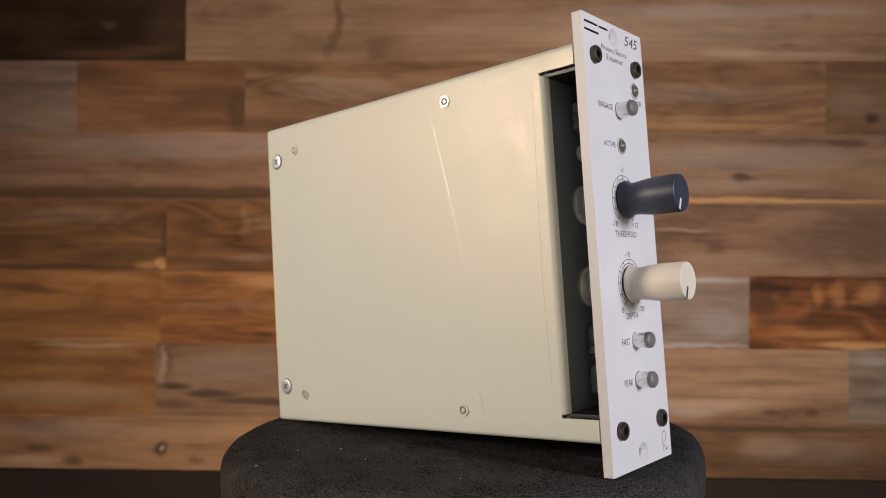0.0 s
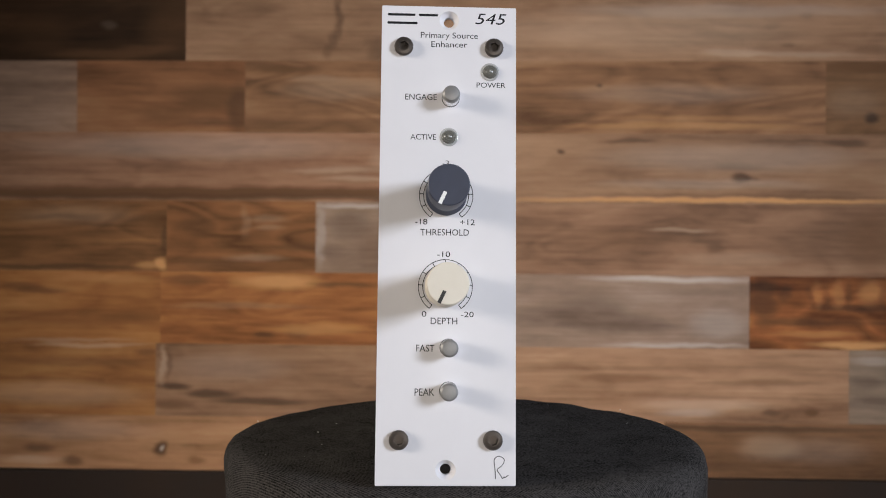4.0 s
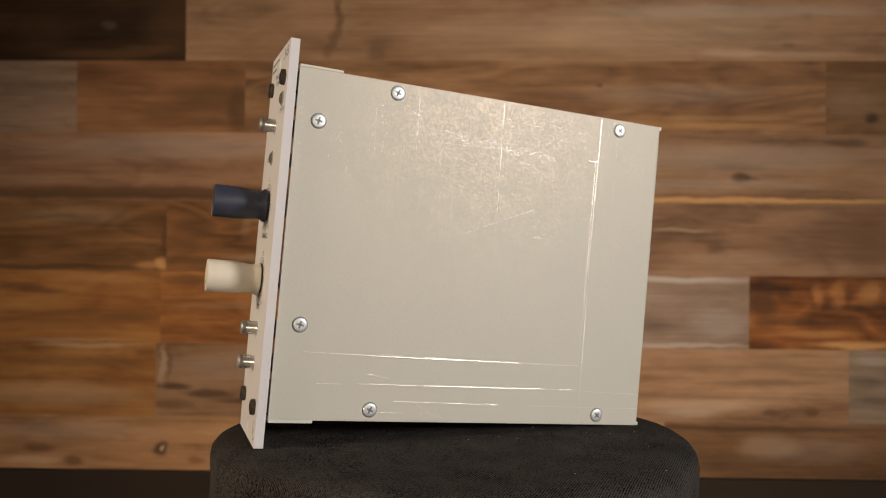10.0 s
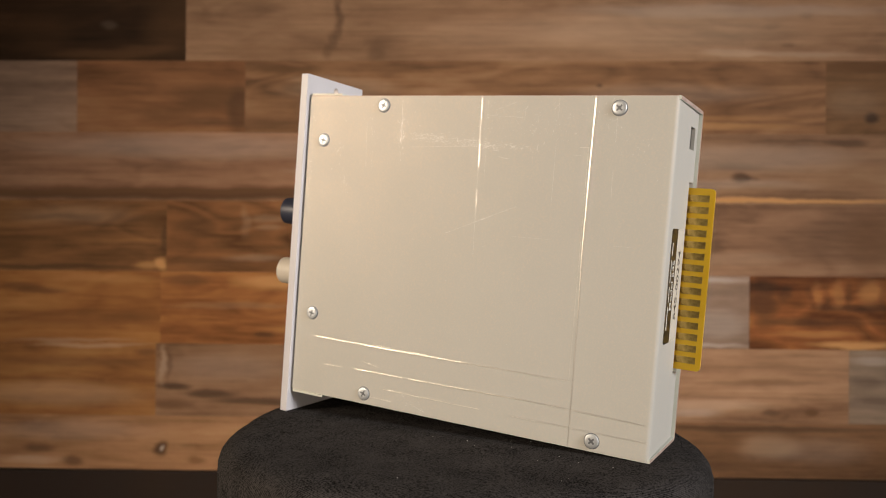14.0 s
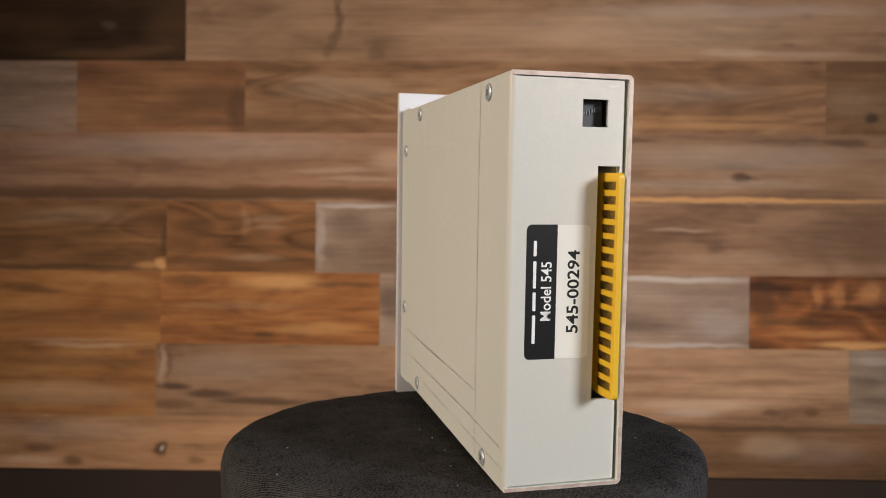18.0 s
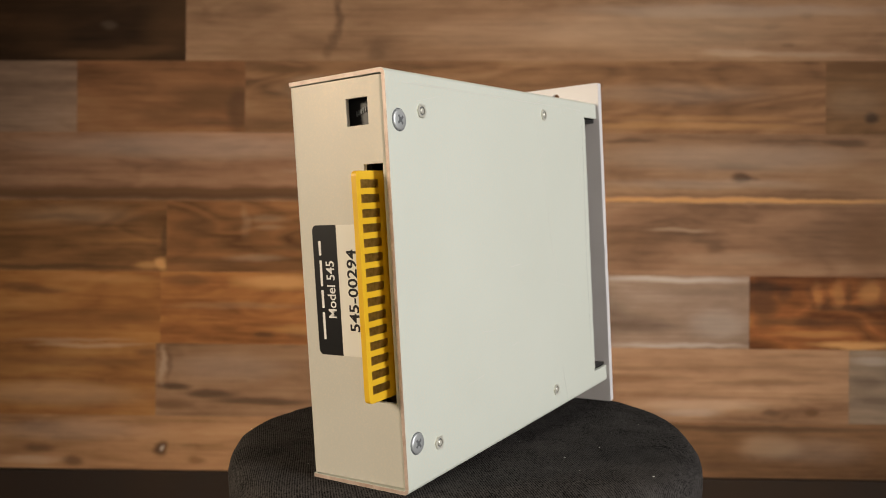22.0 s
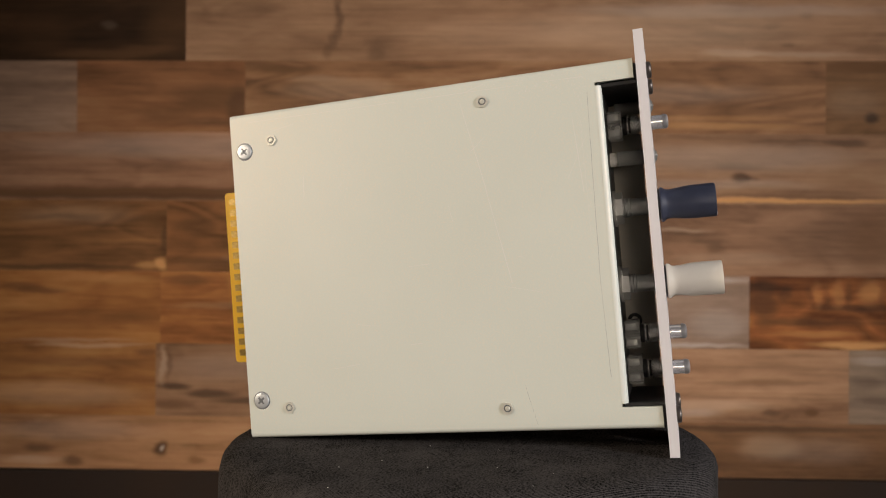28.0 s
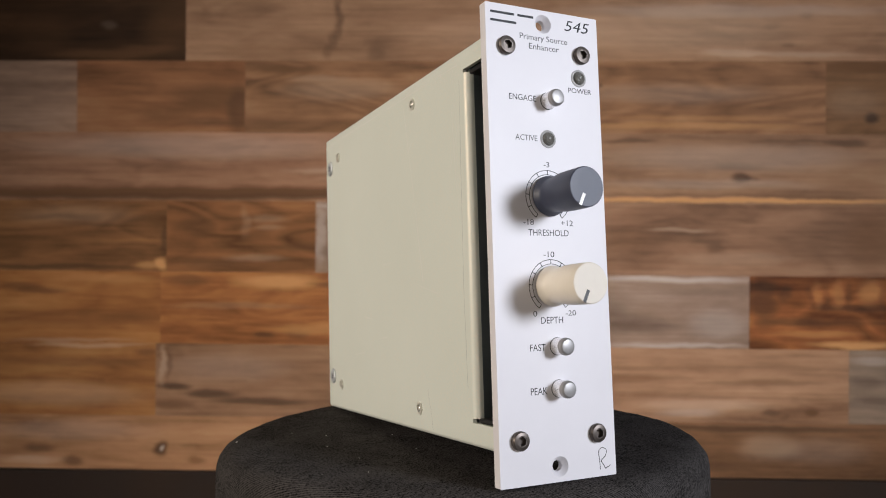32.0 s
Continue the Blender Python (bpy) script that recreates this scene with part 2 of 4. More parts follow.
def part(name, bm, mat, parent=None, label="", smooth=False):
    ob = new(name, finish(name, bm, mat, smooth))
    ob.parent = parent
    return tagged(ob, label)


def box(bm, x0, x1, y0, y1, z0, z1, bevel=0.0, segments=2):
    geom = bmesh.ops.create_cube(bm, size=1.0, matrix=Matrix.Translation(((x0 + x1) / 2, (y0 + y1) / 2, (z0 + z1) / 2)) @ Matrix.Diagonal((x1 - x0, y1 - y0, z1 - z0, 1)))
    if bevel:
        edges = list({e for v in geom["verts"] for e in v.link_edges})
        bmesh.ops.bevel(bm, geom=edges, offset=bevel, segments=segments, profile=0.5, affect="EDGES")
    return bm


def boxed(*a, **k):
    return box(bmesh.new(), *a, **k)


# turn a shape made along +z to look out of the front (-y), the rear (+y), the sides
FRONT, REAR = pose(0, 0, 0, 90), pose(0, 0, 0, -90)
RIGHT, LEFT = pose(0, 0, 0, 0, 90), pose(0, 0, 0, 0, -90)


def lathe(profile, turn, at, seg=40, bm=None):
    """Spin (radius, height) pairs round z, turn it, put it at a place."""
    bm = bm or bmesh.new()
    m = Matrix.Translation(at) @ turn
    rings = []
    for r, h in profile:
        if r < 1e-6:
            rings.append([bm.verts.new(m @ Vector((0, 0, h)))])
        else:
            rings.append([bm.verts.new(m @ Vector((r * math.cos(2 * math.pi * i / seg), r * math.sin(2 * math.pi * i / seg), h))) for i in range(seg)])
    for a, c in zip(rings, rings[1:]):
        for i in range(seg):
            j = (i + 1) % seg
            if len(a) == 1:
                bm.faces.new((a[0], c[i], c[j]))
            elif len(c) == 1:
                bm.faces.new((a[i], a[j], c[0]))
            else:
                bm.faces.new((a[i], a[j], c[j], c[i]))
    return bm


def prism(outline, holes, turn, at, depth, bm=None):
    """A sheet with holes: 2D loops filled, then given a thickness along z."""
    bm = bm or bmesh.new()
    m = Matrix.Translation(at) @ turn
    edges, mine = [], []
    for loop in [outline, *holes]:
        vs = [bm.verts.new((x, y, 0)) for x, y in loop]
        mine += vs
        edges += [bm.edges.new((vs[i], vs[(i + 1) % len(vs)])) for i in range(len(vs))]
    made = bmesh.ops.triangle_fill(bm, use_beauty=True, use_dissolve=False, edges=edges)
    faces = [f for f in made["geom"] if isinstance(f, bmesh.types.BMFace)]
    ex = bmesh.ops.extrude_face_region(bm, geom=faces)
    verts = [v for v in ex["geom"] if isinstance(v, bmesh.types.BMVert)]
    bmesh.ops.translate(bm, verts=verts, vec=(0, 0, depth))
    bmesh.ops.transform(bm, matrix=m, verts=mine + verts)
    return bm


def circle(cx, cy, r, n=32, a0=0.0):
    return [(cx + r * math.cos(a0 + 2 * math.pi * i / n), cy + r * math.sin(a0 + 2 * math.pi * i / n)) for i in range(n)]


def rounded(x0, x1, y0, y1, radii, n=6):
    """Rectangle with corner radii (lower left, lower right, upper right, upper left)."""
    out = []
    for (cx, cy, sx, sy, a), r in zip(((x0, y0, 1, 1, 180), (x1, y0, -1, 1, 270), (x1, y1, -1, -1, 0), (x0, y1, 1, -1, 90)), radii):
        if r <= 0:
            out.append((cx, cy))
        else:
            for i in range(n + 1):
                t = radians(a + 90 * i / n)
                out.append((cx + sx * r + r * math.cos(t), cy + sy * r + r * math.sin(t)))
    return out


def strip(points, width, turn, at, thick=0.03, bm=None, slope=0.0):
    """A thin line along 2D points, flat or with a ridge whose flanks have the slope given."""
    bm = bm or bmesh.new()
    m = Matrix.Translation(at) @ turn
    left, right = [], []
    for i, p in enumerate(points):
        a, c = points[max(i - 1, 0)], points[min(i + 1, len(points) - 1)]
        d = Vector((c[0] - a[0], c[1] - a[1], 0)).normalized()
        n = Vector((-d.y, d.x, 0)) * width / 2
        left.append(Vector((p[0], p[1], 0)) + n)
        right.append(Vector((p[0], p[1], 0)) - n)
    lo = [[bm.verts.new(m @ v) for v in s] for s in (left, right)]
    hi = [[bm.verts.new(m @ (v + Vector((0, 0, thick)))) for v in s] for s in (left, right)]
    if slope:
        crest = [bm.verts.new(m @ Vector((p[0], p[1], thick + slope * width / 2))) for p in points]
    for i in range(len(points) - 1):
        if slope:
            bm.faces.new((hi[0][i], crest[i], crest[i + 1], hi[0][i + 1]))
            bm.faces.new((crest[i], hi[1][i], hi[1][i + 1], crest[i + 1]))
        else:
            bm.faces.new((hi[0][i], hi[1][i], hi[1][i + 1], hi[0][i + 1]))
        bm.faces.new((lo[0][i], hi[0][i], hi[0][i + 1], lo[0][i + 1]))
        bm.faces.new((hi[1][i], lo[1][i], lo[1][i + 1], hi[1][i + 1]))
    for k in (0, -1):
        bm.faces.new((lo[0][k], lo[1][k], hi[1][k], hi[0][k]))
    return bm


def letters(text, x0, x1, y0, y1, turn, at, mat, parent, weight=0.0, slant=0.0, name="lettering", thick=0.02):
    """Raised print: the words stretched into the rectangle given."""
    cu = bpy.data.curves.new("type", "FONT")
    cu.body, cu.shear, cu.offset, cu.resolution_u = text, slant, weight, 3
    tmp = new("type", cu)
    bpy.context.view_layer.update()
    me = bpy.data.meshes.new_from_object(tmp.evaluated_get(bpy.context.evaluated_depsgraph_get()))
    bpy.data.objects.remove(tmp)
    bpy.data.curves.remove(cu)
    bm = bmesh.new()
    bm.from_mesh(me)
    bpy.data.meshes.remove(me)
    xs, ys = [v.co.x for v in bm.verts], [v.co.y for v in bm.verts]
    sx, sy = (x1 - x0) / (max(xs) - min(xs)), (y1 - y0) / (max(ys) - min(ys))
    lift = Matrix.Translation((x0 - min(xs) * sx, y0 - min(ys) * sy, thick))
    bm.transform(Matrix.Translation(at) @ turn @ lift @ Matrix.Diagonal((sx, sy, 1, 1)))
    return part(name, bm, mat, parent)


# ---------------------------------------------------------------- room
WALL_Y, PX = 1.10, 1.391 / 1406.75
LEVEL = pose(0, 0, 0, 0, 0.3)


def wall_x(x):
    return (x - 784) * PX - 0.0343


def wall_z(y):
    return 0.06346 + (441 - y) * PX + 0.0029


def setting(name, x0, x1, y0, y1, z0, z1, mat, label, category):
    bm = bmesh.new()
    box(bm, x0, x1, y0, y1, z0, z1)
    ob = new(name, finish(name, bm, mat, scale=1.0))
    return tagged(ob, label, category, kind="structure")


FLOOR_Z, CEIL_Z = -0.47, 2.0
wall_n = setting("wall_north", -2.0, 2.0, WALL_Y + 0.014, WALL_Y + 0.12, FLOOR_Z, CEIL_Z, M_SKIRT, "dark backing wall behind the wooden planks", "wall")
# unseen walls and ceiling, added and kept dark so little light bounces back
setting("wall_south", -2.0, 2.0, -2.12, -2.0, FLOOR_Z, CEIL_Z, M_UNSEEN_ROOM, "unseen dark wall behind the camera, added to close the room", "wall")
setting("wall_east", 2.0, 2.12, -2.12, WALL_Y + 0.12, FLOOR_Z, CEIL_Z, M_UNSEEN_ROOM, "unseen dark side wall, added to close the room", "wall")
setting("wall_west", -2.12, -2.0, -2.12, WALL_Y + 0.12, FLOOR_Z, CEIL_Z, M_UNSEEN_ROOM, "unseen dark side wall, added to close the room", "wall")
setting("floor", -2.12, 2.12, -2.12, WALL_Y + 0.12, FLOOR_Z - 0.1, FLOOR_Z, M_FLOOR, "dark brown studio floor", "floor")
setting("ceiling", -2.12, 2.12, -2.12, WALL_Y + 0.12, CEIL_Z, CEIL_Z + 0.1, M_UNSEEN_ROOM, "unseen dark ceiling, added to close the room", "ceiling")
skirting = setting("baseboard", -2.0, 2.0, WALL_Y - 0.004, WALL_Y + 0.0138, FLOOR_Z, wall_z(842), M_SKIRT, "dark stained board along the foot of the plank wall", "baseboard")
skirting.matrix_world = LEVEL

ROWS = [-20, 108, 236, 358, 485, 613, 742, 839]
PLANK_SEED = [0]


def plank(x0, x1, row, tone, swirl=0.6, marks=(), tint=(1, 1, 1)):
    """A plank of the wall between two joints, in the wall's own grid units, with its stains, broad patches and painted
    light (x, y, half width, half height, stain, strength).
    """
    PLANK_SEED[0] += 1
    k = PLANK_SEED[0]
    y0, y1 = (ROWS[row], ROWS[row + 1]) if row >= 0 else (ROWS[0] + 128 * row, ROWS[0] + 128 * (row + 1))
    w, h = (x1 - x0) * PX, (y1 - y0) * PX
    cx, cy = (x0 + x1) / 2, (y0 + y1) / 2
    own = [((mx - cx) * PX, (cy - my) * PX, rx * PX, ry * PX, stain, f) for mx, my, rx, ry, stain, f in marks]
    bm = bmesh.new()
    box(bm, -w / 2 + 0.0001, w / 2 - 0.0001, 0, 0.013, -h / 2 + 0.0001, h / 2 - 0.0001, bevel=0.0003, segments=1)
    ob = new("plank", finish("plank", bm, wood(tone, k, swirl, own, tint), scale=1.0))
    ob.parent = wall_n
    ob.matrix_basis = LEVEL @ Matrix.Translation((wall_x(cx), WALL_Y - 0.0004 * (k % 3), wall_z(cy)))


plank(-700, 322, 0, "dark", 0.4, [(170, 98, 110, 10, "B", 0.6), (185, 45, 18, 9, "L", 0.07), (300, 45, 60, 60, "B", 0.35), (60, 60, 60, 40, "B", 0.2), (250, 88, 60, 10, "B", 0.5)], (1.05, 1.0, 0.9))
# wide L patch near 1180 and the raised tint paint a light pool
plank(322, 2300, 0, "mauve", 0.4, [(596, 4, 9, 24, "D", 0.36), (597, 28, 9, 24, "D", 0.4), (593, 52, 9, 22, "D", 0.4), (586, 74, 9, 20, "D", 0.36), (576, 93, 9, 18, "D", 0.32), (680, 80, 45, 30, "D", 0.2), (660, 95, 20, 14, "D", 0.3), (480, 92, 170, 16, "B", 0.3), (900, 60, 200, 30, "L", 0.12), (1358, 48, 16, 8, "D", 0.25), (1415, 30, 12, 7, "D", 0.25), (1390, 80, 14, 6, "D", 0.3), (1240, 62, 120, 6, "D", 0.25), (1230, 45, 130, 4, "D", 0.2), (1290, 94, 60, 9, "L", 0.35), (1400, 96, 110, 6, "L", 0.3), (1300, 20, 300, 14, "G", 0.25), (1180, 50, 260, 50, "L", 0.22)], (1.07, 1.1, 1.12))
plank(-700, 126, 1, "grey", 0.2, [], (0.97, 0.95, 0.98))
plank(126, 429, 1, "brown", 0.3, [(370, 175, 80, 32, "B", 0.75), (418, 192, 22, 48, "D", 0.5), (370, 218, 60, 10, "D", 0.35), (290, 205, 60, 18, "B", 0.4)], (0.86, 0.82, 0.76))
plank(429, 1452, 1, "brown", 0.8, [(500, 122, 75, 9, "B", 0.8), (560, 222, 180, 14, "B", 0.45), (600, 160, 120, 22, "L", 0.16), (560, 140, 60, 7, "L", 0.15), (1200, 222, 230, 7, "O", 0.35), (1240, 208, 200, 6, "O", 0.2), (1060, 150, 6, 4, "D", 0.6), (1160, 130, 160, 5, "B", 0.35), (1140, 175, 40, 14, "B", 0.3), (1290, 195, 60, 12, "B", 0.35), (1180, 165, 200, 20, "G", 0.12), (1380, 160, 60, 40, "B", 0.2)], (0.92, 1.0, 1.04))
plank(1452, 2300, 1, "umber", 0.4, [(1533, 207, 13, 11, "D", 0.95), (1520, 118, 110, 12, "B", 0.85), (1500, 180, 60, 30, "L", 0.1)], (0.78, 0.96, 1.1))
plank(-700, 748, 2, "mauve", 0.35, [(370, 344, 760, 13, "B", 0.95), (370, 352, 760, 7, "D", 0.35), (590, 303, 90, 7, "L", 0.3), (640, 318, 80, 5, "L", 0.3), (700, 285, 45, 24, "L", 0.3), (715, 275, 40, 9, "O", 0.3), (330, 262, 330, 24, "G", 0.2), (200, 296, 140, 5, "D", 0.2), (742, 300, 12, 60, "D", 0.45)], (1.0, 0.96, 0.98))
plank(748, 2300, 2, "mauve", 0.3, [(1302, 314, 18, 10, "D", 0.75), (1320, 316, 20, 5, "D", 0.4), (1295, 294, 60, 8, "D", 0.35), (1110, 250, 60, 5, "D", 0.5), (1400, 248, 90, 5, "D", 0.35), (1270, 353, 420, 5, "O", 0.85), (1270, 345, 420, 4, "B", 0.3), (1300, 278, 260, 26, "G", 0.2), (1250, 325, 200, 10, "G", 0.2), (990, 268, 9, 6, "D", 0.7), (1490, 250, 40, 9, "D", 0.6), (1520, 300, 70, 40, "B", 0.25)], (0.95, 0.98, 1.0))
plank(-700, 290, 3, "umber", 0.8, [(120, 385, 120, 20, "L", 0.14), (150, 400, 90, 5, "B", 0.5), (200, 430, 90, 6, "O", 0.18), (283, 470, 14, 13, "O", 0.95), (255, 473, 32, 7, "O", 0.5), (90, 478, 150, 6, "D", 0.6), (286, 430, 10, 28, "D", 0.55)], (0.92, 1.0, 0.95))
plank(290, 557, 3, "umber", 1.3, [(430, 395, 10, 30, "L", 0.12), (470, 390, 40, 8, "L", 0.16), (470, 405, 30, 6, "L", 0.16), (370, 470, 70, 12, "D", 0.35), (450, 460, 60, 7, "L", 0.2), (350, 400, 40, 24, "B", 0.4), (520, 440, 50, 8, "B", 0.5)], (0.95, 0.98, 0.92))
plank(557, 770, 3, "grey", 0.3, [(630, 367, 80, 5, "G", 0.6), (566, 420, 10, 60, "G", 0.35), (620, 400, 44, 30, "D", 0.3), (700, 440, 70, 50, "B", 0.3)], (0.78, 0.8, 0.84))
plank(770, 2300, 3, "mauve", 0.5, [(1490, 425, 130, 60, "D", 0.36), (1540, 420, 60, 60, "B", 0.4), (1225, 412, 60, 5, "D", 0.4), (1250, 424, 40, 7, "D", 0.45), (1262, 436, 20, 10, "D", 0.4), (1200, 405, 60, 4, "L", 0.3), (1300, 455, 110, 12, "L", 0.16), (1080, 420, 90, 24, "B", 0.25)], (0.97, 0.98, 1.03))
plank(-700, 280, 4, "orange", 0.5, [(60, 520, 60, 7, "D", 0.5), (20, 512, 50, 8, "D", 0.45), (180, 498, 110, 10, "O", 0.35), (120, 570, 260, 18, "B", 0.3), (120, 608, 120, 4, "L", 0.25)], (0.87, 0.9, 0.85))
plank(280, 672, 4, "orange", 0.6, [(490, 502, 90, 16, "O", 0.8), (330, 500, 55, 12, "B", 0.6), (610, 505, 70, 6, "D", 0.55), (470, 596, 22, 7, "D", 0.55), (530, 592, 26, 8, "D", 0.45), (560, 585, 90, 12, "O", 0.4), (420, 545, 140, 7, "L", 0.12)], (0.96, 0.96, 0.94))
plank(672, 1322, 4, "grey", 0.3, [(1180, 492, 150, 6, "G", 0.75), (1200, 608, 130, 5, "G", 0.6), (1050, 550, 90, 42, "D", 0.42), (1130, 575, 60, 18, "D", 0.35), (1230, 515, 80, 8, "D", 0.2), (1270, 570, 60, 30, "G", 0.3), (700, 540, 40, 45, "D", 0.45)], (0.94, 1.0, 1.12))
plank(1322, 2300, 4, "red", 1.2, [(1345, 530, 30, 50, "D", 0.6), (1385, 515, 14, 18, "D", 0.5), (1400, 565, 80, 9, "D", 0.6), (1500, 540, 90, 8, "D", 0.6), (1520, 565, 90, 7, "D", 0.4), (1440, 518, 9, 28, "O", 0.18), (1475, 516, 12, 28, "O", 0.25), (1530, 512, 26, 24, "O", 0.35), (1427, 520, 7, 26, "D", 0.3), (1456, 522, 7, 28, "D", 0.3), (1492, 518, 8, 28, "D", 0.35), (1550, 518, 7, 22, "D", 0.3), (1440, 585, 90, 7, "O", 0.3), (1510, 604, 90, 8, "O", 0.9)], (0.98, 0.98, 1.0))
plank(-700, 272, 5, "orange", 0.4, [(130, 648, 150, 10, "B", 0.45), (100, 705, 170, 26, "L", 0.2), (150, 617, 110, 5, "L", 0.35), (255, 630, 24, 8, "D", 0.4)], (0.82, 0.9, 0.9))
plank(272, 880, 5, "mauve", 0.3, [(305, 690, 34, 7, "D", 0.75), (370, 702, 60, 9, "D", 0.7), (460, 714, 90, 8, "D", 0.65), (300, 722, 40, 12, "B", 0.6), (285, 650, 7, 40, "L", 0.35), (296, 650, 5, 36, "D", 0.3), (400, 655, 120, 26, "G", 0.12)], (0.95, 0.97, 0.97))
plank(880, 1495, 5, "tan", 0.3, [(1100, 665, 130, 9, "B", 0.45), (1350, 672, 130, 6, "B", 0.45), (1240, 712, 120, 13, "L", 0.4), (1220, 726, 60, 8, "G", 0.3), (1360, 724, 18, 7, "D", 0.45), (1430, 722, 14, 9, "B", 0.8), (1300, 738, 180, 4, "D", 0.3)], (0.92, 1.0, 1.13))
plank(1495, 2300, 5, "grey", 0.3, [(1540, 632, 40, 9, "G", 0.3), (1550, 700, 50, 8, "D", 0.4), (1530, 670, 30, 12, "D", 0.25)], (0.84, 0.95, 1.05))
plank(-700, 1175, 6, "honey", 0.3, [(281, 800, 14, 15, "D", 0.8), (283, 799, 5, 5, "G", 0.75), (62, 803, 34, 9, "D", 0.55), (122, 826, 22, 12, "D", 0.6), (50, 824, 60, 9, "L", 0.35), (120, 770, 160, 20, "G", 0.16), (345, 820, 18, 8, "B", 0.5), (340, 795, 24, 5, "D", 0.3)], (0.74, 0.74, 0.72))
plank(1175, 2300, 6, "umber", 0.4, [(1360, 785, 60, 26, "L", 0.22), (1340, 753, 220, 6, "D", 0.6), (1280, 820, 60, 10, "D", 0.3), (1450, 790, 90, 26, "G", 0.1)], (0.78, 0.95, 1.15))
for k in range(4):
    tones = ("brown", "tan", "grey", "orange", "mauve")
    plank(-700, 300 + 170 * k, -1 - k, tones[(2 * k) % 5])
    plank(300 + 170 * k, 1300 - 90 * k, -1 - k, tones[(2 * k + 1) % 5])
    plank(1300 - 90 * k, 2300, -1 - k, tones[(2 * k + 2) % 5])


# ---------------------------------------------------------------- cloth-covered turntable stool
def cloth_height(x, y):
    return -0.30 - 0.02456 * (y + 73.1)


stool = tagged(new("round_stool"), "round black stool hidden under a draped black cloth", "stool")


def cloth_mesh():
    bm = bmesh.new()
    seg = 300
    prof = [(8, 0), (20, 0), (32, 0), (42, 0), (50, 0), (57, 0), (63, 0), (68, 0), (74, -0.1), (78, -0.5), (81, -1.2), (83.2, -2.5), (84.6, -4.4), (85.2, -7), (85.2, -10), (85.0, -14), (85.0, -18), (85.2, -24), (86, -31), (87, -40), (89, -54), (92, -75), (97, -130), (103, -220), (109, -330), (114, -466)]
    bulges = ((254, 4.2, 17), (87, 2.4, 16), (48, -2.8, 20), (207, -2.8, 14), (291, -1.2, 12), (170, 1.2, 12), (315, 0.8, 10))
    rings = []
    for r, z in prof:
        ring = []
        for i in range(seg):
            deg = 360 * i / seg
            p = Vector((math.cos(radians(deg)), math.sin(radians(deg)), 0))
            swell = sum(h * math.exp(-0.5 * (((deg - c + 180) % 360 - 180) / w) ** 2) for c, h, w in bulges)
            hang = min(max((-z - 4) / 50.0, 0), 1)
            over = min(max(r / 85, 0), 1) ** 3
            fold = 1.3 * noise.noise(p * 7 + Vector((5, 5, z * 0.02))) + 0.8 * noise.noise(p * 15 + Vector((2, 8, z * 0.035)))
            rr = r + over * (swell + min(hang * 5, 1) * fold) + hang * 3.0 * noise.noise(p * 4.5 + Vector((0, 7, z * 0.012)))
            x, y = rr * p.x, rr * p.y
            near = min(1.0, max(0.0, (abs(x + 9) - 20) / 15.0))
            pucker = 0.5 * noise.noise(Vector((x, y, 3)) * 0.035) - 0.25 + 0.45 * over * noise.noise(Vector((x * 0.09, y * 0.09, 1))) + 0.16 * noise.noise(Vector((x * 0.2, y * 0.16, 9)))
            ring.append(bm.verts.new((x, y, cloth_height(x, y) * (1 if z > -60 else 0.3) + z + pucker * near)))
        rings.append(ring)
    top = bm.verts.new((0, 0, cloth_height(0, 0)))
    lay = bm.loops.layers.uv.new("flat")
    along = [math.hypot(*prof[0])]
    for (r0, z0), (r1, z1) in zip(prof, prof[1:]):
        along.append(along[-1] + math.hypot(r1 - r0, z1 - z0))

    def flat(k, i):
        a = 2 * math.pi * i / seg
        return Vector((math.cos(a), math.sin(a))) * along[k] * MM

    for i in range(seg):
        f = bm.faces.new((top, rings[0][i], rings[0][(i + 1) % seg]))
        for corner, uv in zip(f.loops, (Vector((0, 0)), flat(0, i), flat(0, i + 1))):
            corner[lay].uv = uv
    for k in range(len(rings) - 1):
        a, c = rings[k], rings[k + 1]
        for i in range(seg):
            j = (i + 1) % seg
            f = bm.faces.new((a[i], a[j], c[j], c[i]))
            for corner, uv in zip(f.loops, (flat(k, i), flat(k, i + 1), flat(k + 1, i + 1), flat(k + 1, i))):
                corner[lay].uv = uv
    return bm


cloth = tagged(part("draped_cloth", cloth_mesh(), M_CLOTH, smooth=True), "black twill cloth hanging in soft folds over a round stool", "cloth")
part("seat", lathe([(0, -8), (70, -8), (72, -9), (72, -28), (0, -28)], pose(0, 0, 0), (0, 0, 0), 64), M_BLACK, stool)
for k in range(3):
    a = radians(30 + 120 * k)
    part("leg", lathe([(0, 0), (9, 0), (8, 438), (0, 438)], pose(0, 0, 0), (50 * math.cos(a), 50 * math.sin(a), -466), 20), M_BLACK, stool)
rng = random.Random(4)
bm = bmesh.new()
for k in range(26):
    a, rr = rng.uniform(0, 6.283), 80 * math.sqrt(rng.uniform(0.02, 1))
    x, y = rr * math.cos(a), rr * math.sin(a)
    s = rng.choice((0.10, 0.12, 0.15, 0.2))
    bmesh.ops.create_icosphere(bm, subdivisions=1, radius=s, matrix=Matrix.Translation((x, y, cloth_height(x, y) + 0.1)) @ Matrix.Diagonal((rng.uniform(0.8, 2.2), 1, 0.7, 1)))
tagged(part("lint", bm, M_LINT, cloth, "white lint specks"), kind="stuff")

# ---------------------------------------------------------------- the audio module
module = tagged(new("audio_module"), "cream steel audio processor module with white front plate, two knobs", "audio module")
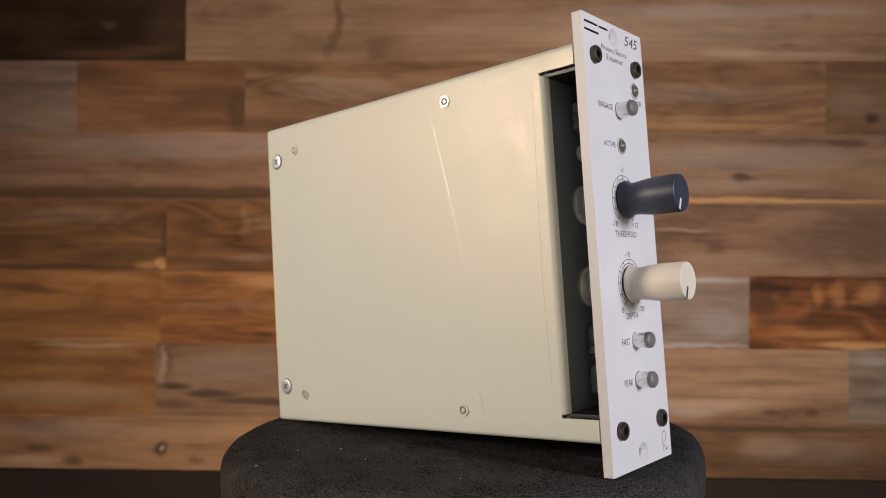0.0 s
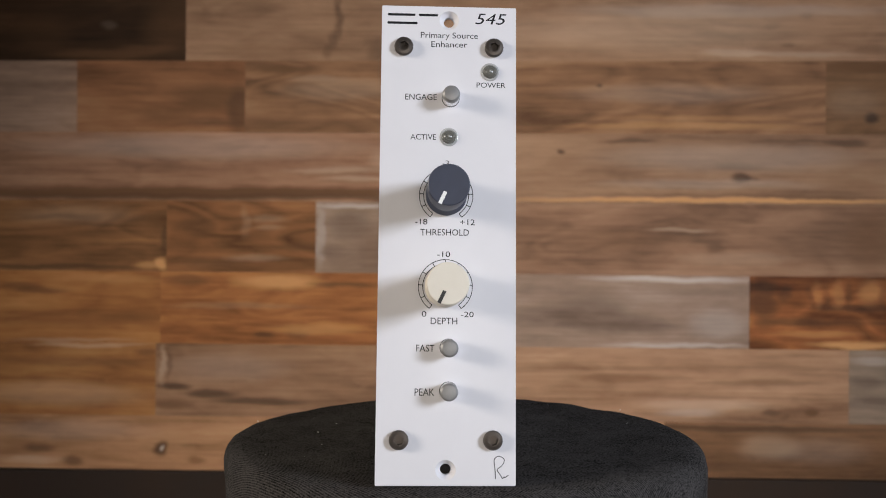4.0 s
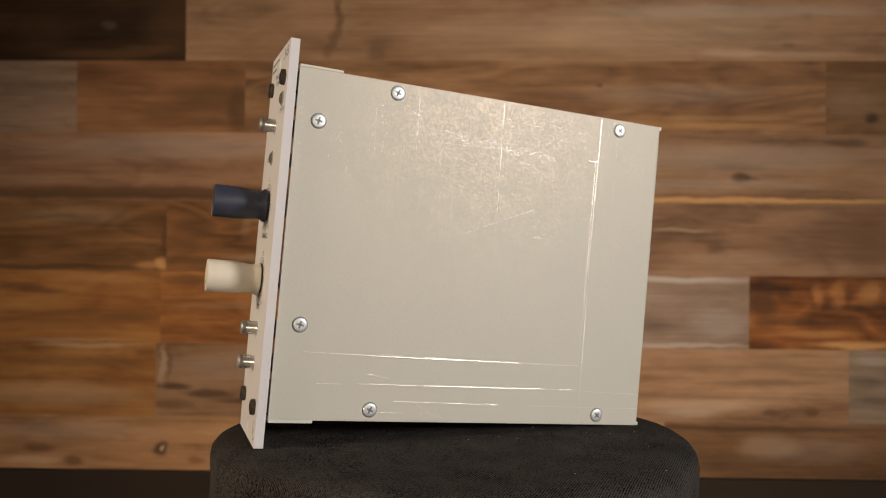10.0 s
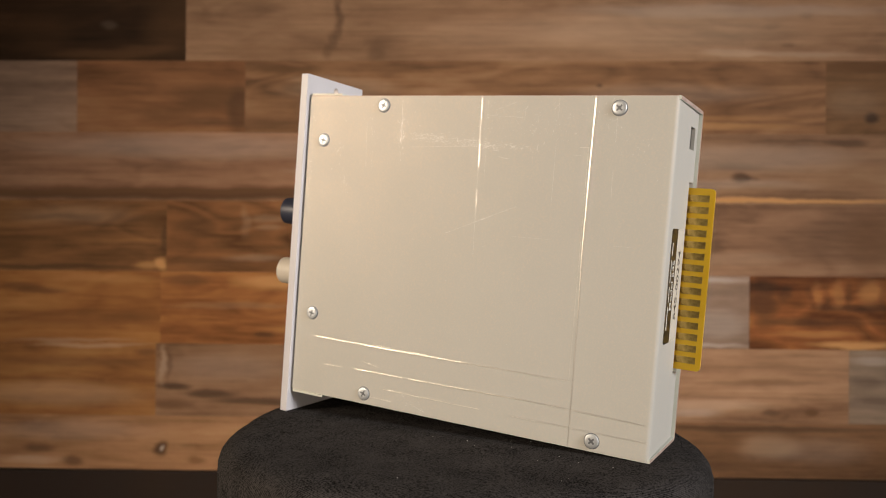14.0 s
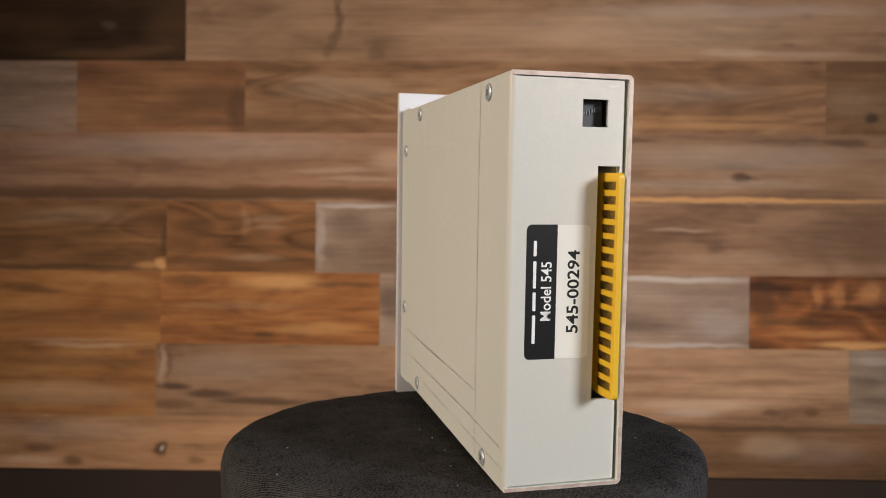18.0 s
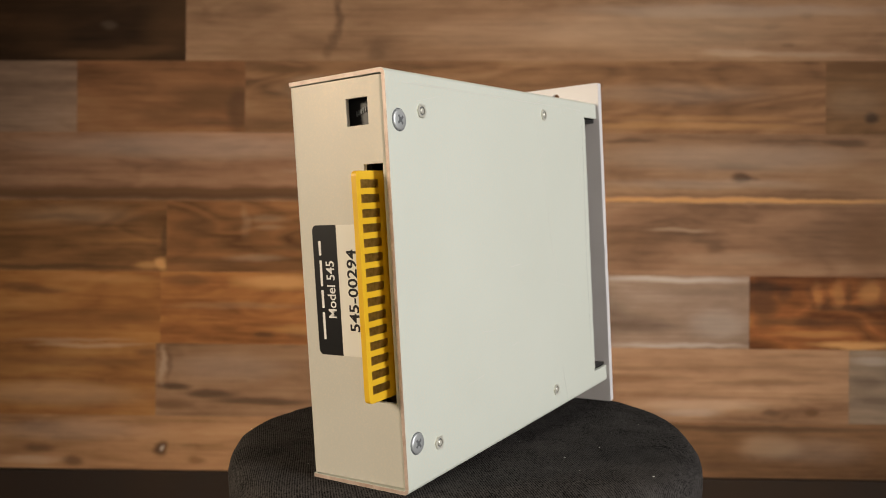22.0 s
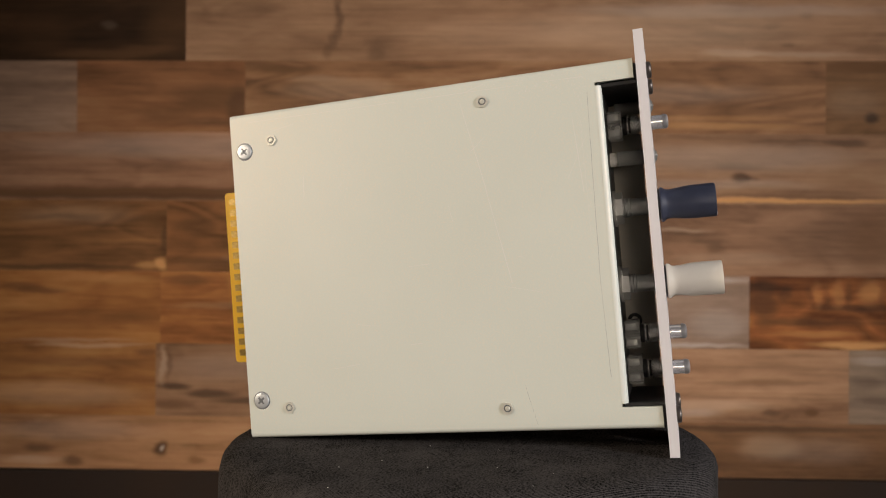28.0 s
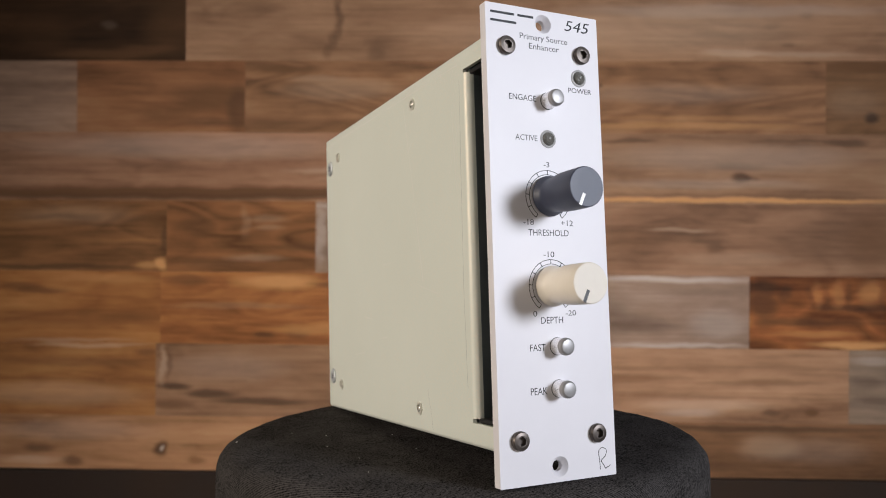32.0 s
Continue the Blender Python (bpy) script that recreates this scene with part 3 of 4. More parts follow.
XL, XR, D, CF, ZT, ZB = -18.08, 17.51, 145.49, 4.0, 125.0, 8.92
HOLES = [(0, 4.14), (0, 129.3)]
SCREWS = [(-12.75, 12.2), (12.75, 12.2), (-12.75, 121.35), (12.75, 121.4)]


def build_faceplate():
    bm = prism(rounded(-19.05, 19.05, 0, 133.35, (0.35,) * 4, 3), [circle(x, z, 2.75) for x, z in HOLES], FRONT, (0, 1.5, 0), 1.5)
    prism(rounded(-19.05, 19.05, 0, 133.35, (0.35,) * 4, 3), [circle(x, z, 1.5) for x, z in HOLES], FRONT, (0, 3.0, 0), 1.5, bm)
    for x, z in HOLES:
        lathe([(2.74, 1.46), (1.5, 0.0)], FRONT, (x, 1.5, z), 32, bm)
    bmesh.ops.remove_doubles(bm, verts=bm.verts, dist=0.001)
    return bm


plate = part("faceplate", build_faceplate(), M_WHITE, module, "white powder-coated front plate with black print")

# print on the plate: words
FACE = (0, 0, 0)
for text, x0, x1, z0, z1, slant in (
    ("545", 7.4, 16.3, 128.4, 131.6, 0.25), ("Primary Source", -8.0, 8.2, 123.6, 125.85, 0.0), ("Enhancer", -5.0, 5.2, 121.5, 123.2, 0.0),
    ("POWER", 7.9, 16.1, 110.0, 111.5, 0.0), ("ENGAGE", -12.2, -3.3, 106.2, 107.9, 0.0), ("ACTIVE", -10.6, -3.4, 94.8, 96.4, 0.0),
    ("-3", -1.6, 0.3, 87.5, 89.0, 0.0), ("-18", -9.0, -5.6, 70.9, 72.5, 0.0), ("+12", 3.5, 7.6, 70.9, 72.5, 0.0), ("THRESHOLD", -7.5, 6.0, 67.9, 69.7, 0.0),
    ("-10", -2.8, 0.8, 61.9, 63.5, 0.0), ("0", -6.9, -5.6, 45.4, 47.0, 0.0), ("-20", 3.9, 7.4, 45.4, 46.9, 0.0), ("DEPTH", -4.4, 2.9, 43.4, 45.2, 0.0),
    ("FAST", -8.3, -3.3, 35.9, 37.8, 0.0), ("PEAK", -8.6, -3.2, 24.0, 25.95, 0.0),
):
    letters(text, x0, x1, z0, z1, FRONT, FACE, M_INK, plate, 0.0, slant)
# maker's line as plain bars
for x0, x1, z0, z1 in ((-17.4, -9.6, 130.45, 131.15), (-8.6, -3.2, 130.45, 131.15), (-17.5, -9.0, 128.05, 128.75)):
    part("print_bar", prism(rounded(x0, x1, z0, z1, (0.2,) * 4, 2), [], FRONT, FACE, 0.02), M_INK, plate)
# signet strokes


def flowing(points, n=6):
    """Catmull-Rom curve through a few points."""
    out = []
    for i in range(len(points) - 1):
        p = [Vector(points[min(max(i + k, 0), len(points) - 1)]) for k in (-1, 0, 1, 2)]
        for k in range(n):
            t = k / n
            out.append(tuple(0.5 * (2 * p[1] + (p[2] - p[0]) * t + (2 * p[0] - 5 * p[1] + 4 * p[2] - p[3]) * t * t + (3 * p[1] - p[0] - 3 * p[2] + p[3]) * t ** 3)))
    return out + [points[-1]]


part("signet", strip(flowing([(13.55, 1.9), (13.4, 4.5), (13.2, 7.0), (14.5, 7.9), (15.9, 7.0), (15.3, 5.4), (14.0, 4.3), (14.9, 2.9), (15.4, 2.0), (15.9, 2.4), (16.2, 2.3), (17.1, 2.9)]), 0.2, FRONT, FACE), M_INK, plate)


def dial(cx, cz):
    bm = bmesh.new()
    for r in (6.25, 7.45):
        pts = [(cx + r * math.sin(radians(a)), cz + r * math.cos(radians(a))) for a in range(-144, 145, 4)]
        strip(pts, 0.2, FRONT, FACE, bm=bm)
    for k in range(11):
        a = radians(-144 + 28.8 * k)
        strip([(cx + r * math.sin(a), cz + r * math.cos(a)) for r in (6.25, 7.45)], 0.22, FRONT, FACE, 0.035, bm)
    return bm


def knob(cx, cz, mat, mark, label):
    prof = [(0, 0.6), (5.5, 0.6), (5.75, 0.9), (5.65, 1.5), (4.95, 2.4), (4.8, 3.4), (4.85, 4.6), (5.1, 6.4), (5.38, 8.4), (5.48, 10.5), (5.5, 17.6), (5.42, 17.95), (5.2, 18.1), (0, 18.1)]
    k = part("knob", lathe(prof, FRONT, (cx, 0, cz), 64), mat, module, label, smooth=True)
    a = radians(205)
    d = (math.sin(a), math.cos(a))
    part("pointer", strip([(cx + r * d[0], cz + r * d[1]) for r in (2.0, 5.4)], 0.95, FRONT, (0, -18.06, 0), 0.1), mark, k, "pointer line")
    part("collar", lathe([(0, 0.02), (5.2, 0.02), (5.2, 0.59), (0, 0.59)], FRONT, (cx, 0, cz), 48), M_BLACK, k)
    part("dial", dial(cx, cz), M_INK, plate)


knob(-0.45, 79.1, M_SLATE, M_MARK, "slate grey tapered knob with white pointer")
knob(-0.45, 53.75, M_IVORY, M_BLACK, "ivory tapered knob with black pointer")

for z in (106.7, 37.0, 25.35):
    b_ = part("push_button", lathe([(0, -9), (2.35, -9), (2.35, 3.9), (2.3, 4.1), (0, 4.1)], FRONT, (0.6, 0, z), 40), M_CHROME, module, "chrome push button with grey cap", smooth=True)
    part("button_cap", lathe([(2.42, 3.7), (2.45, 4.1), (2.35, 4.9), (1.9, 5.35), (1.0, 5.5), (0, 5.52)], FRONT, (0.6, 0, z), 40), M_CAP, b_, "domed grey cap", smooth=True)
    part("button_ring", lathe([(2.36, 0.01), (2.5, 0.01), (2.5, 0.05), (2.36, 0.05)], FRONT, (0.6, 0, z), 40), M_BLACK, b_)

for x, z in ((11.65, 114.5), (0.2, 95.65)):
    led = part("indicator_light", lathe([(1.95, 0.12), (1.85, 0.55), (1.55, 0.85), (1.42, 0.74), (1.05, 1.0), (0.9, 0.86), (0.45, 1.0), (0.3, 1.12), (0, 1.16)], FRONT, (x, 0, z), 36), M_LENS, module, "unlit clear indicator light", smooth=True)
    part("lens_flange", lathe([(1.9, 0.0), (2.6, 0.0), (2.6, 0.14), (2.4, 0.3), (2.1, 0.34), (1.9, 0.2)], FRONT, (x, 0, z), 36), M_CLEAR, led, "clear outer ring", smooth=True)
    part("reflector", lathe([(0.34, 1.08), (0.2, 1.2), (0, 1.22)], FRONT, (x, 0, z), 16), M_CLEAR, led)
    part("light_body", lathe([(2.3, -12), (2.3, -3.1), (0, -3.1)], FRONT, (x, 0, z), 28), M_CLEAR, led)


def socket_screw(x, z):
    bm = lathe([(2.55, 0.0), (2.65, 0.3), (2.65, 1.0), (2.35, 1.45), (1.55, 1.6)], FRONT, (x, 0, z), 36)
    lathe([(1.55, 1.6), (1.5, 1.5)], FRONT, (x, 0, z), 36, bm)
    m = Matrix.Translation((x, 0, z)) @ FRONT
    rim = [bm.verts.new(m @ Vector((1.56 * math.cos(t), 1.56 * math.sin(t), 1.52))) for t in [2 * math.pi * i / 36 for i in range(36)]]
    hexa = [bm.verts.new(m @ Vector((1.35 * math.cos(t), 1.35 * math.sin(t), 1.52))) for t in [math.pi * i / 3 + 0.3 for i in range(6)]]
    deep = [bm.verts.new(m @ Vector((1.3 * math.cos(t), 1.3 * math.sin(t), 0.2))) for t in [math.pi * i / 3 + 0.3 for i in range(6)]]
    es = [bm.edges.new((r[i], r[(i + 1) % len(r)])) for r in (rim, hexa) for i in range(len(r))]
    bmesh.ops.triangle_fill(bm, use_beauty=True, edges=es)
    for i in range(6):
        bm.faces.new((hexa[i], hexa[(i + 1) % 6], deep[(i + 1) % 6], deep[i]))
    bm.faces.new(deep)
    return bm


for x, z in SCREWS:
    part("socket_screw", socket_screw(x, z), M_BLACKOX, module, "dark hex socket screw")


# ---- case: folded cover (left side, top, bottom) and folded chassis (right side, rear)
def build_cover():
    t, rad, n = 1.2, 1.6, 5
    outer, inner = [(XR - 0.4, ZT)], [(XR - 0.4, ZT - t)]
    for cx, cz, a0 in ((XL + rad, ZT - rad, 90), (XL + rad, ZB + rad, 180)):
        for i in range(n + 1):
            a = radians(a0 + 90 * i / n)
            outer.append((cx + rad * math.cos(a), cz + rad * math.sin(a)))
            inner.append((cx + (rad - t) * math.cos(a), cz + (rad - t) * math.sin(a)))
    outer.append((XR - 0.4, ZB))
    inner.append((XR - 0.4, ZB + t))
    bm = bmesh.new()
    y0, y1, yw = CF, D + 0.9, 16.1
    cols = []
    for y in (y0, yw, y1):
        cols.append(([bm.verts.new((x, y, z)) for x, z in outer], [bm.verts.new((x, y, z)) for x, z in inner]))
    last = len(outer) - 1
    mid = n + 1
    for s in (0, 1):
        a, c = cols[s], cols[s + 1]
        for i in range(last):
            if i == mid:
                continue
            bm.faces.new((a[0][i], a[0][i + 1], c[0][i + 1], c[0][i]))
            bm.faces.new((a[1][i], a[1][i + 1], c[1][i + 1], c[1][i]))
        for i in (0, last):
            bm.faces.new((a[0][i], a[1][i], c[1][i], c[0][i]))
    for k in (0, 2):
        for i in range(last):
            if i != mid:
                bm.faces.new((cols[k][0][i], cols[k][0][i + 1], cols[k][1][i + 1], cols[k][1][i]))
    # the flat left side, with the notch at the front
    zt, zb, wt, wb = ZT - rad, ZB + rad, 118.6, 15.75
    for x in (XL, XL + t):
        v = {}
        for y in (y0, yw, y1):
            for z in (zt, wt, wb, zb):
                v[y, z] = bm.verts.new((x, y, z))
        for ya, yb, za, zc in ((y0, yw, zt, wt), (yw, y1, zt, wt), (yw, y1, wt, wb), (yw, y1, wb, zb), (y0, yw, wb, zb)):
            bm.faces.new((v[ya, za], v[yb, za], v[yb, zc], v[ya, zc]))
    for (ya, za), (yb, zc) in (((y0, wt), (yw, wt)), ((yw, wt), (yw, wb)), ((yw, wb), (y0, wb)), ((y0, zt), (y0, wt)), ((y0, wb), (y0, zb)), ((y1, zt), (y1, wt)), ((y1, wt), (y1, wb)), ((y1, wb), (y1, zb))):
        bm.faces.new([bm.verts.new(p) for p in ((XL, ya, za), (XL, yb, zc), (XL + t, yb, zc), (XL + t, ya, za))])
    for v in bm.verts:
        if v.co.y > D and v.co.x > XR - 1:
            v.co.y -= 0.6
    bmesh.ops.remove_doubles(bm, verts=bm.verts, dist=0.002)
    return bm


cover = part("case_cover", build_cover(), M_COVER, module, "folded cream steel cover with a notch at the front", smooth=True)
# raw cut edge round the cover's rear rim
edge_bm = bmesh.new()
for x0, x1, z0, z1 in ((XL + 1.7, XR - 0.5, ZT - 1.12, ZT - 0.08), (XL + 1.7, XR - 0.5, ZB + 0.08, ZB + 1.12), (XL + 0.08, XL + 1.12, ZB + 1.7, ZT - 1.7)):
    box(edge_bm, x0, x1, D + 0.85, D + 0.96, z0, z1)
for cz, a0 in ((ZT - 1.6, 90), (ZB + 1.6, 180)):
    strip([(-(XL + 1.6 + 1.0 * math.cos(radians(a0 + 9 * i))), cz + 1.0 * math.sin(radians(a0 + 9 * i))) for i in range(11)], 1.0, pose(0, 0, 0, 0, 0, 180) @ FRONT, (0, D + 0.88, 0), 0.08, edge_bm)
for v_ in edge_bm.verts:
    v_.co.y -= 0.6 * max(v_.co.x - XL - 1.7, 0) / (XR - XL - 2)
box(edge_bm, XR - 0.43, XR - 0.36, CF, D - 0.5, ZT - 0.24, ZT - 0.01)
part("raw_edge", edge_bm, M_BARE, cover, "coppery raw cut edge")
# turned-in lip along the notch
lip = bmesh.new()
prev = None
for i in range(7):
    a = radians(90 * i / 6)
    row = [lip.verts.new((XL + 1.9 - 1.95 * math.cos(a), 15.0 - 1.95 * math.sin(a) + 1.1, z)) for z in (16.9, 117.6)]
    if prev:
        lip.faces.new((prev[0], row[0], row[1], prev[1]))
    prev = row
row = [lip.verts.new((XL + 2.6, 14.15, z)) for z in (16.9, 117.6)]
lip.faces.new((prev[0], row[0], row[1], prev[1]))
part("turned_lip", lip, M_COVER, cover, smooth=True)


def build_chassis():
    t, rad, n = 1.2, 1.5, 5
    outer = [(XR, CF)]
    inner = [(XR - t, CF)]
    for i in range(n + 1):
        a = radians(90 * i / n)
        outer.append((XR - rad + rad * math.cos(a), D - rad + rad * math.sin(a)))
        inner.append((XR - rad + (rad - t) * math.cos(a), D - rad + (rad - t) * math.sin(a)))
    bm = bmesh.new()
    z0, z1 = ZB + 0.35, ZT - 0.25
    lo, hi = ([bm.verts.new((x, y, z)) for x, y in outer] for z in (z0, z1))
    li, hj = ([bm.verts.new((x, y, z)) for x, y in inner] for z in (z0, z1))
    for i in range(len(outer) - 1):
        bm.faces.new((lo[i], lo[i + 1], hi[i + 1], hi[i]))
        bm.faces.new((li[i], li[i + 1], hj[i + 1], hj[i]))
        bm.faces.new((lo[i], lo[i + 1], li[i + 1], li[i]))
        bm.faces.new((hi[i], hi[i + 1], hj[i + 1], hj[i]))
    bm.faces.new((lo[0], hi[0], hj[0], li[0]))
    # rear sheet with its two openings
    jack = [(-11.05, 110.55), (-3.5, 110.55), (-3.5, 118.1), (-11.05, 118.1)]
    slot = [(-15.1, 33.9), (-8.55, 33.9), (-8.55, 99.9), (-15.1, 99.9)]
    flip = lambda loop: [(-x, z) for x, z in loop]
    rect = [(-15.2, ZB + 1.6), (XR - rad, ZB + 1.6), (XR - rad, ZT - 1.5), (-15.2, ZT - 1.5)]
    turn = pose(0, 0, 0, 0, 0, 180) @ FRONT
    prism(flip(rect), [flip(jack), flip(slot)], turn, (0, D - t, 0), t, bm)
    # the rear sheet turns forward inside the cover
    fold = [(-15.2 - 1.2 * math.sin(radians(18 * i)), D - 1.2 + 1.2 * math.cos(radians(18 * i))) for i in range(6)] + [(-16.4, D - 6)]
    ends = [[bm.verts.new((x, y, z)) for x, y in fold] for z in (ZB + 1.6, ZT - 1.5)]
    for i in range(len(fold) - 1):
        bm.faces.new((ends[0][i], ends[0][i + 1], ends[1][i + 1], ends[1][i]))
    bmesh.ops.remove_doubles(bm, verts=bm.verts, dist=0.002)
    return bm


chassis = part("case_chassis", build_chassis(), M_CREAM, module, "cream steel side and rear sheet with scratches", smooth=True)
BACK = pose(0, 0, 0, 0, 0, 180) @ FRONT


# jack well and turned flange inside the rear, closing the openings with depth
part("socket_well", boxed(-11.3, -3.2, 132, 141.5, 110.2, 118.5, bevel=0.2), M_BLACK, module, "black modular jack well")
# bright pins given a dark tone, painting in the shade of the well
for k in range(8):
    part("jack_contact", boxed(-10.2 + 0.8 * k, -9.98 + 0.8 * k, 141.4, 142.3, 115.2 - 0.25 * k, 116.6 - 0.25 * k), M_SHADE_LINE, module)
part("slot_guard", boxed(-15.6, -14.6, 128, 144.2, 33, 101), M_CREAM, module, "cream inner flange beside the card edge")
# black sheets added behind the openings so the inside looks dark
part("dark_backing", boxed(-8.4, 16, 141.4, 141.9, 12, 121), M_BLACK, module)
part("dark_backing", boxed(-16.5, -8.6, 128, 128.5, 12, 121), M_BLACK, module)

# card edge
BX = -11.6
outline = rounded(120.0, 153.9, 35.6, 98.0, (0, 1.3, 1.3, 0), 4)
board_bm = prism(outline, [], pose(0, 0, 0, 90, 0, 90), (BX - 0.8, 0, 0), 1.6)
board = part("card_edge_board", board_bm, M_YELLOW, module, "yellow circuit board edge with gold contacts")
contact_r = finish("contact", prism(rounded(0, 7.6, -1.15, 1.15, (0.2,) * 4, 2), [], pose(0, 0, 0, 90, 0, 90), (0, 0, 0), 0.06), M_GOLD)
for side in (-0.86, 0.80):
    for k in range(15):
        c_ = new("contact", contact_r)
        c_.parent = board
        c_.matrix_basis = pose((BX + side) * MM, 144.6 * MM, (39.1 + 3.96 * k) * MM)

# rear label
tag = part("rear_label", prism(rounded(-3.0, 6.9, 46.2, 83.6, (0, 1.2, 1.2, 0)), [], BACK, (0, D, 0), 0.05), M_LABELC, module, "two-part label, black and pale, with printed model and serial number")
part("black_field", prism(rounded(-12.0, -2.98, 46.2, 83.7, (1.6, 0, 0, 1.6)), [], BACK, (0, D, 0), 0.06), M_LABELB, tag, "black label field")
part("outline", strip([(-2.9, 83.5), (5.7, 83.5), (6.8, 82.4), (6.8, 47.4), (5.7, 46.3), (-2.9, 46.3)], 0.1, BACK, (0, D, 0), 0.07), M_PENCIL, tag)
UP = BACK @ pose(0, 0, 0, 0, 0, 90)
letters("Model 545", 57.0, 73.4, 4.45, 7.6, UP, (0, D + 0.06, 0), M_MARK, tag, 0.012)
letters("545-00294", 53.3, 76.6, -3.85, -0.2, UP, (0, D + 0.05, 0), M_INK, tag, 0.02)
for x0, x1 in ((50.7, 58.6), (59.8, 65.0), (66.1, 73.6), (75.0, 79.2)):
    part("print_bar", prism(rounded(x0, x1, 9.0, 9.9, (0.2,) * 4, 2), [], UP, (0, D + 0.06, 0), 0.02), M_MARK, tag)


def cross_screw(turn, at, r, head, name="cross_screw"):
    bm = lathe([(r, 0), (r, 0.55 * head), (0.94 * r, 0.8 * head), (0.86 * r, 0.93 * head), (0.5 * r, head), (0, head * 1.01)], turn, at, 36)
    s = part(name, bm, M_ZINC, module, "silver cross-head screw", smooth=True)
    m = Matrix.Translation(at) @ turn @ pose(0, 0, head * 0.83, 0, 0, 35 + 17 * (at[1] % 3))
    # raised cross, coloured dark to read as a shaded recess
    xb = bmesh.new()
    for w, l in ((0.12, 0.52), (0.52, 0.12)):
        box(xb, -w * r, w * r, -l * r * 0.999, l * r, 0, head * 0.2)
    box(xb, -0.2 * r, 0.2 * r, -0.2 * r, 0.2 * r, 0, head * 0.195)
    xb.transform(m)
    part("cross_shade", xb, M_SHADE_LINE, s)
    # flat dark ring painted as the shade round the head's seat
    part("seat_shade", lathe([(0.9 * r, 0.015), (1.11 * r, 0.015), (1.11 * r, 0.03), (0.9 * r, 0.03)], turn, at, 36), M_SHADE_LINE, s)


for y, z in ((11.55, 107.83), (37.9, 121.25), (11.5, 40.4), (37.75, 12.9), (126.75, 120.88), (126.7, 12.6)):
    cross_screw(RIGHT, (XR, y, z), 2.4, 0.6)
for y, z in ((141.15, 111.3), (141.3, 22.2)):
    cross_screw(LEFT, (XL, y, z), 2.85, 0.6)


def stud_nut(at):
    m = Matrix.Translation(at) @ LEFT
    bm = prism([(x, y) for x, y in circle(0, 0, 2.15, 6, 0.4)], [circle(0, 0, 1.25, 20)], pose(0, 0, 0), (0, 0, 0), 0.45)
    bm.transform(m)
    s = part("stud_nut", bm, M_STUD, module, "flush hexagonal stud nut")
    # flat dark ring painted as shade in the gap round the stud
    part("gap_shade", lathe([(0.8, 0.02), (1.55, 0.02), (1.55, 0.03), (0.8, 0.03)], LEFT, at, 28), M_SHADE_LINE, s)
    part("stud", lathe([(0.85, 0.02), (0.82, 0.4), (0.6, 0.55), (0, 0.57)], LEFT, at, 24), M_STUD, s, smooth=True)


for y, z in ((130.4, 114.28), (52.85, 117.5), (52.65, 16.6), (130.65, 19.35)):
    stud_nut((XL, y, z))

# plugged holes on the plate's rear face
for z, r, mat in ((79.1, 4.0, M_BLACK), (53.75, 4.0, M_BLACK), (95.65, 2.5, M_BLACK), (37.0, 3.3, M_NICKEL), (25.35, 3.3, M_NICKEL), (106.7, 3.3, M_NICKEL)):
    part("rear_ring", lathe([(0, -3.5), (r, -3.5), (r, -3.02), (0, -3.02)], FRONT, (0.1, 0, z), 28), mat, plate)

# ---- behind the plate: sub-panel, brackets, potentiometers, switches
part("sub_panel", boxed(-16.6, 16.2, 14.4, 15.4, 11, 122.5), M_SUB, module, "dark slate inner panel")
for z0, z1 in ((116.9, 118.2), (15.9, 17.0)):
    part("bracket", boxed(XL + 1.3, XR - 1.3, 3.2, 15.2, z0, z1, bevel=0.2), M_BLACK, module, "black mounting bracket")
for z0, z1 in ((118.3, 123.3), (10.3, 15.8)):
    part("bracket_foot", boxed(XL + 1.3, XR - 1.3, 3.05, 3.9, z0, z1), M_BLACK, module)
for z in (79.1, 53.75):
    pot = part("potentiometer", prism(circle(0, 0, 5.4, 6, 0.5), [], FRONT, (-0.45, 13.6, z), 2.2), M_PLATED, module, "hexagonal nickel nut on a threaded shaft")
    part("washer", lathe([(0, 0), (6.1, 0), (6.1, 0.75), (0, 0.75)], FRONT, (-0.45, 14.38, z), 32), M_PLATED, pot, smooth=True)
    bush = [(0, 0)] + [(3.3 - 0.25 * (k % 2), 0.4 * k) for k in range(7)] + [(2.9, 2.6), (2.9, 8.35), (0, 8.35)]
    part("shaft", lathe(bush, FRONT, (-0.45, 11.4, z), 28), M_NICKEL, pot, smooth=True)
M_CASEGLASS, _n, _l, _b = material("clear_housing", (0.93, 0.96, 0.96), 0.06)
_b.inputs["Transmission Weight"].default_value, _b.inputs["IOR"].default_value = 0.8, 1.45
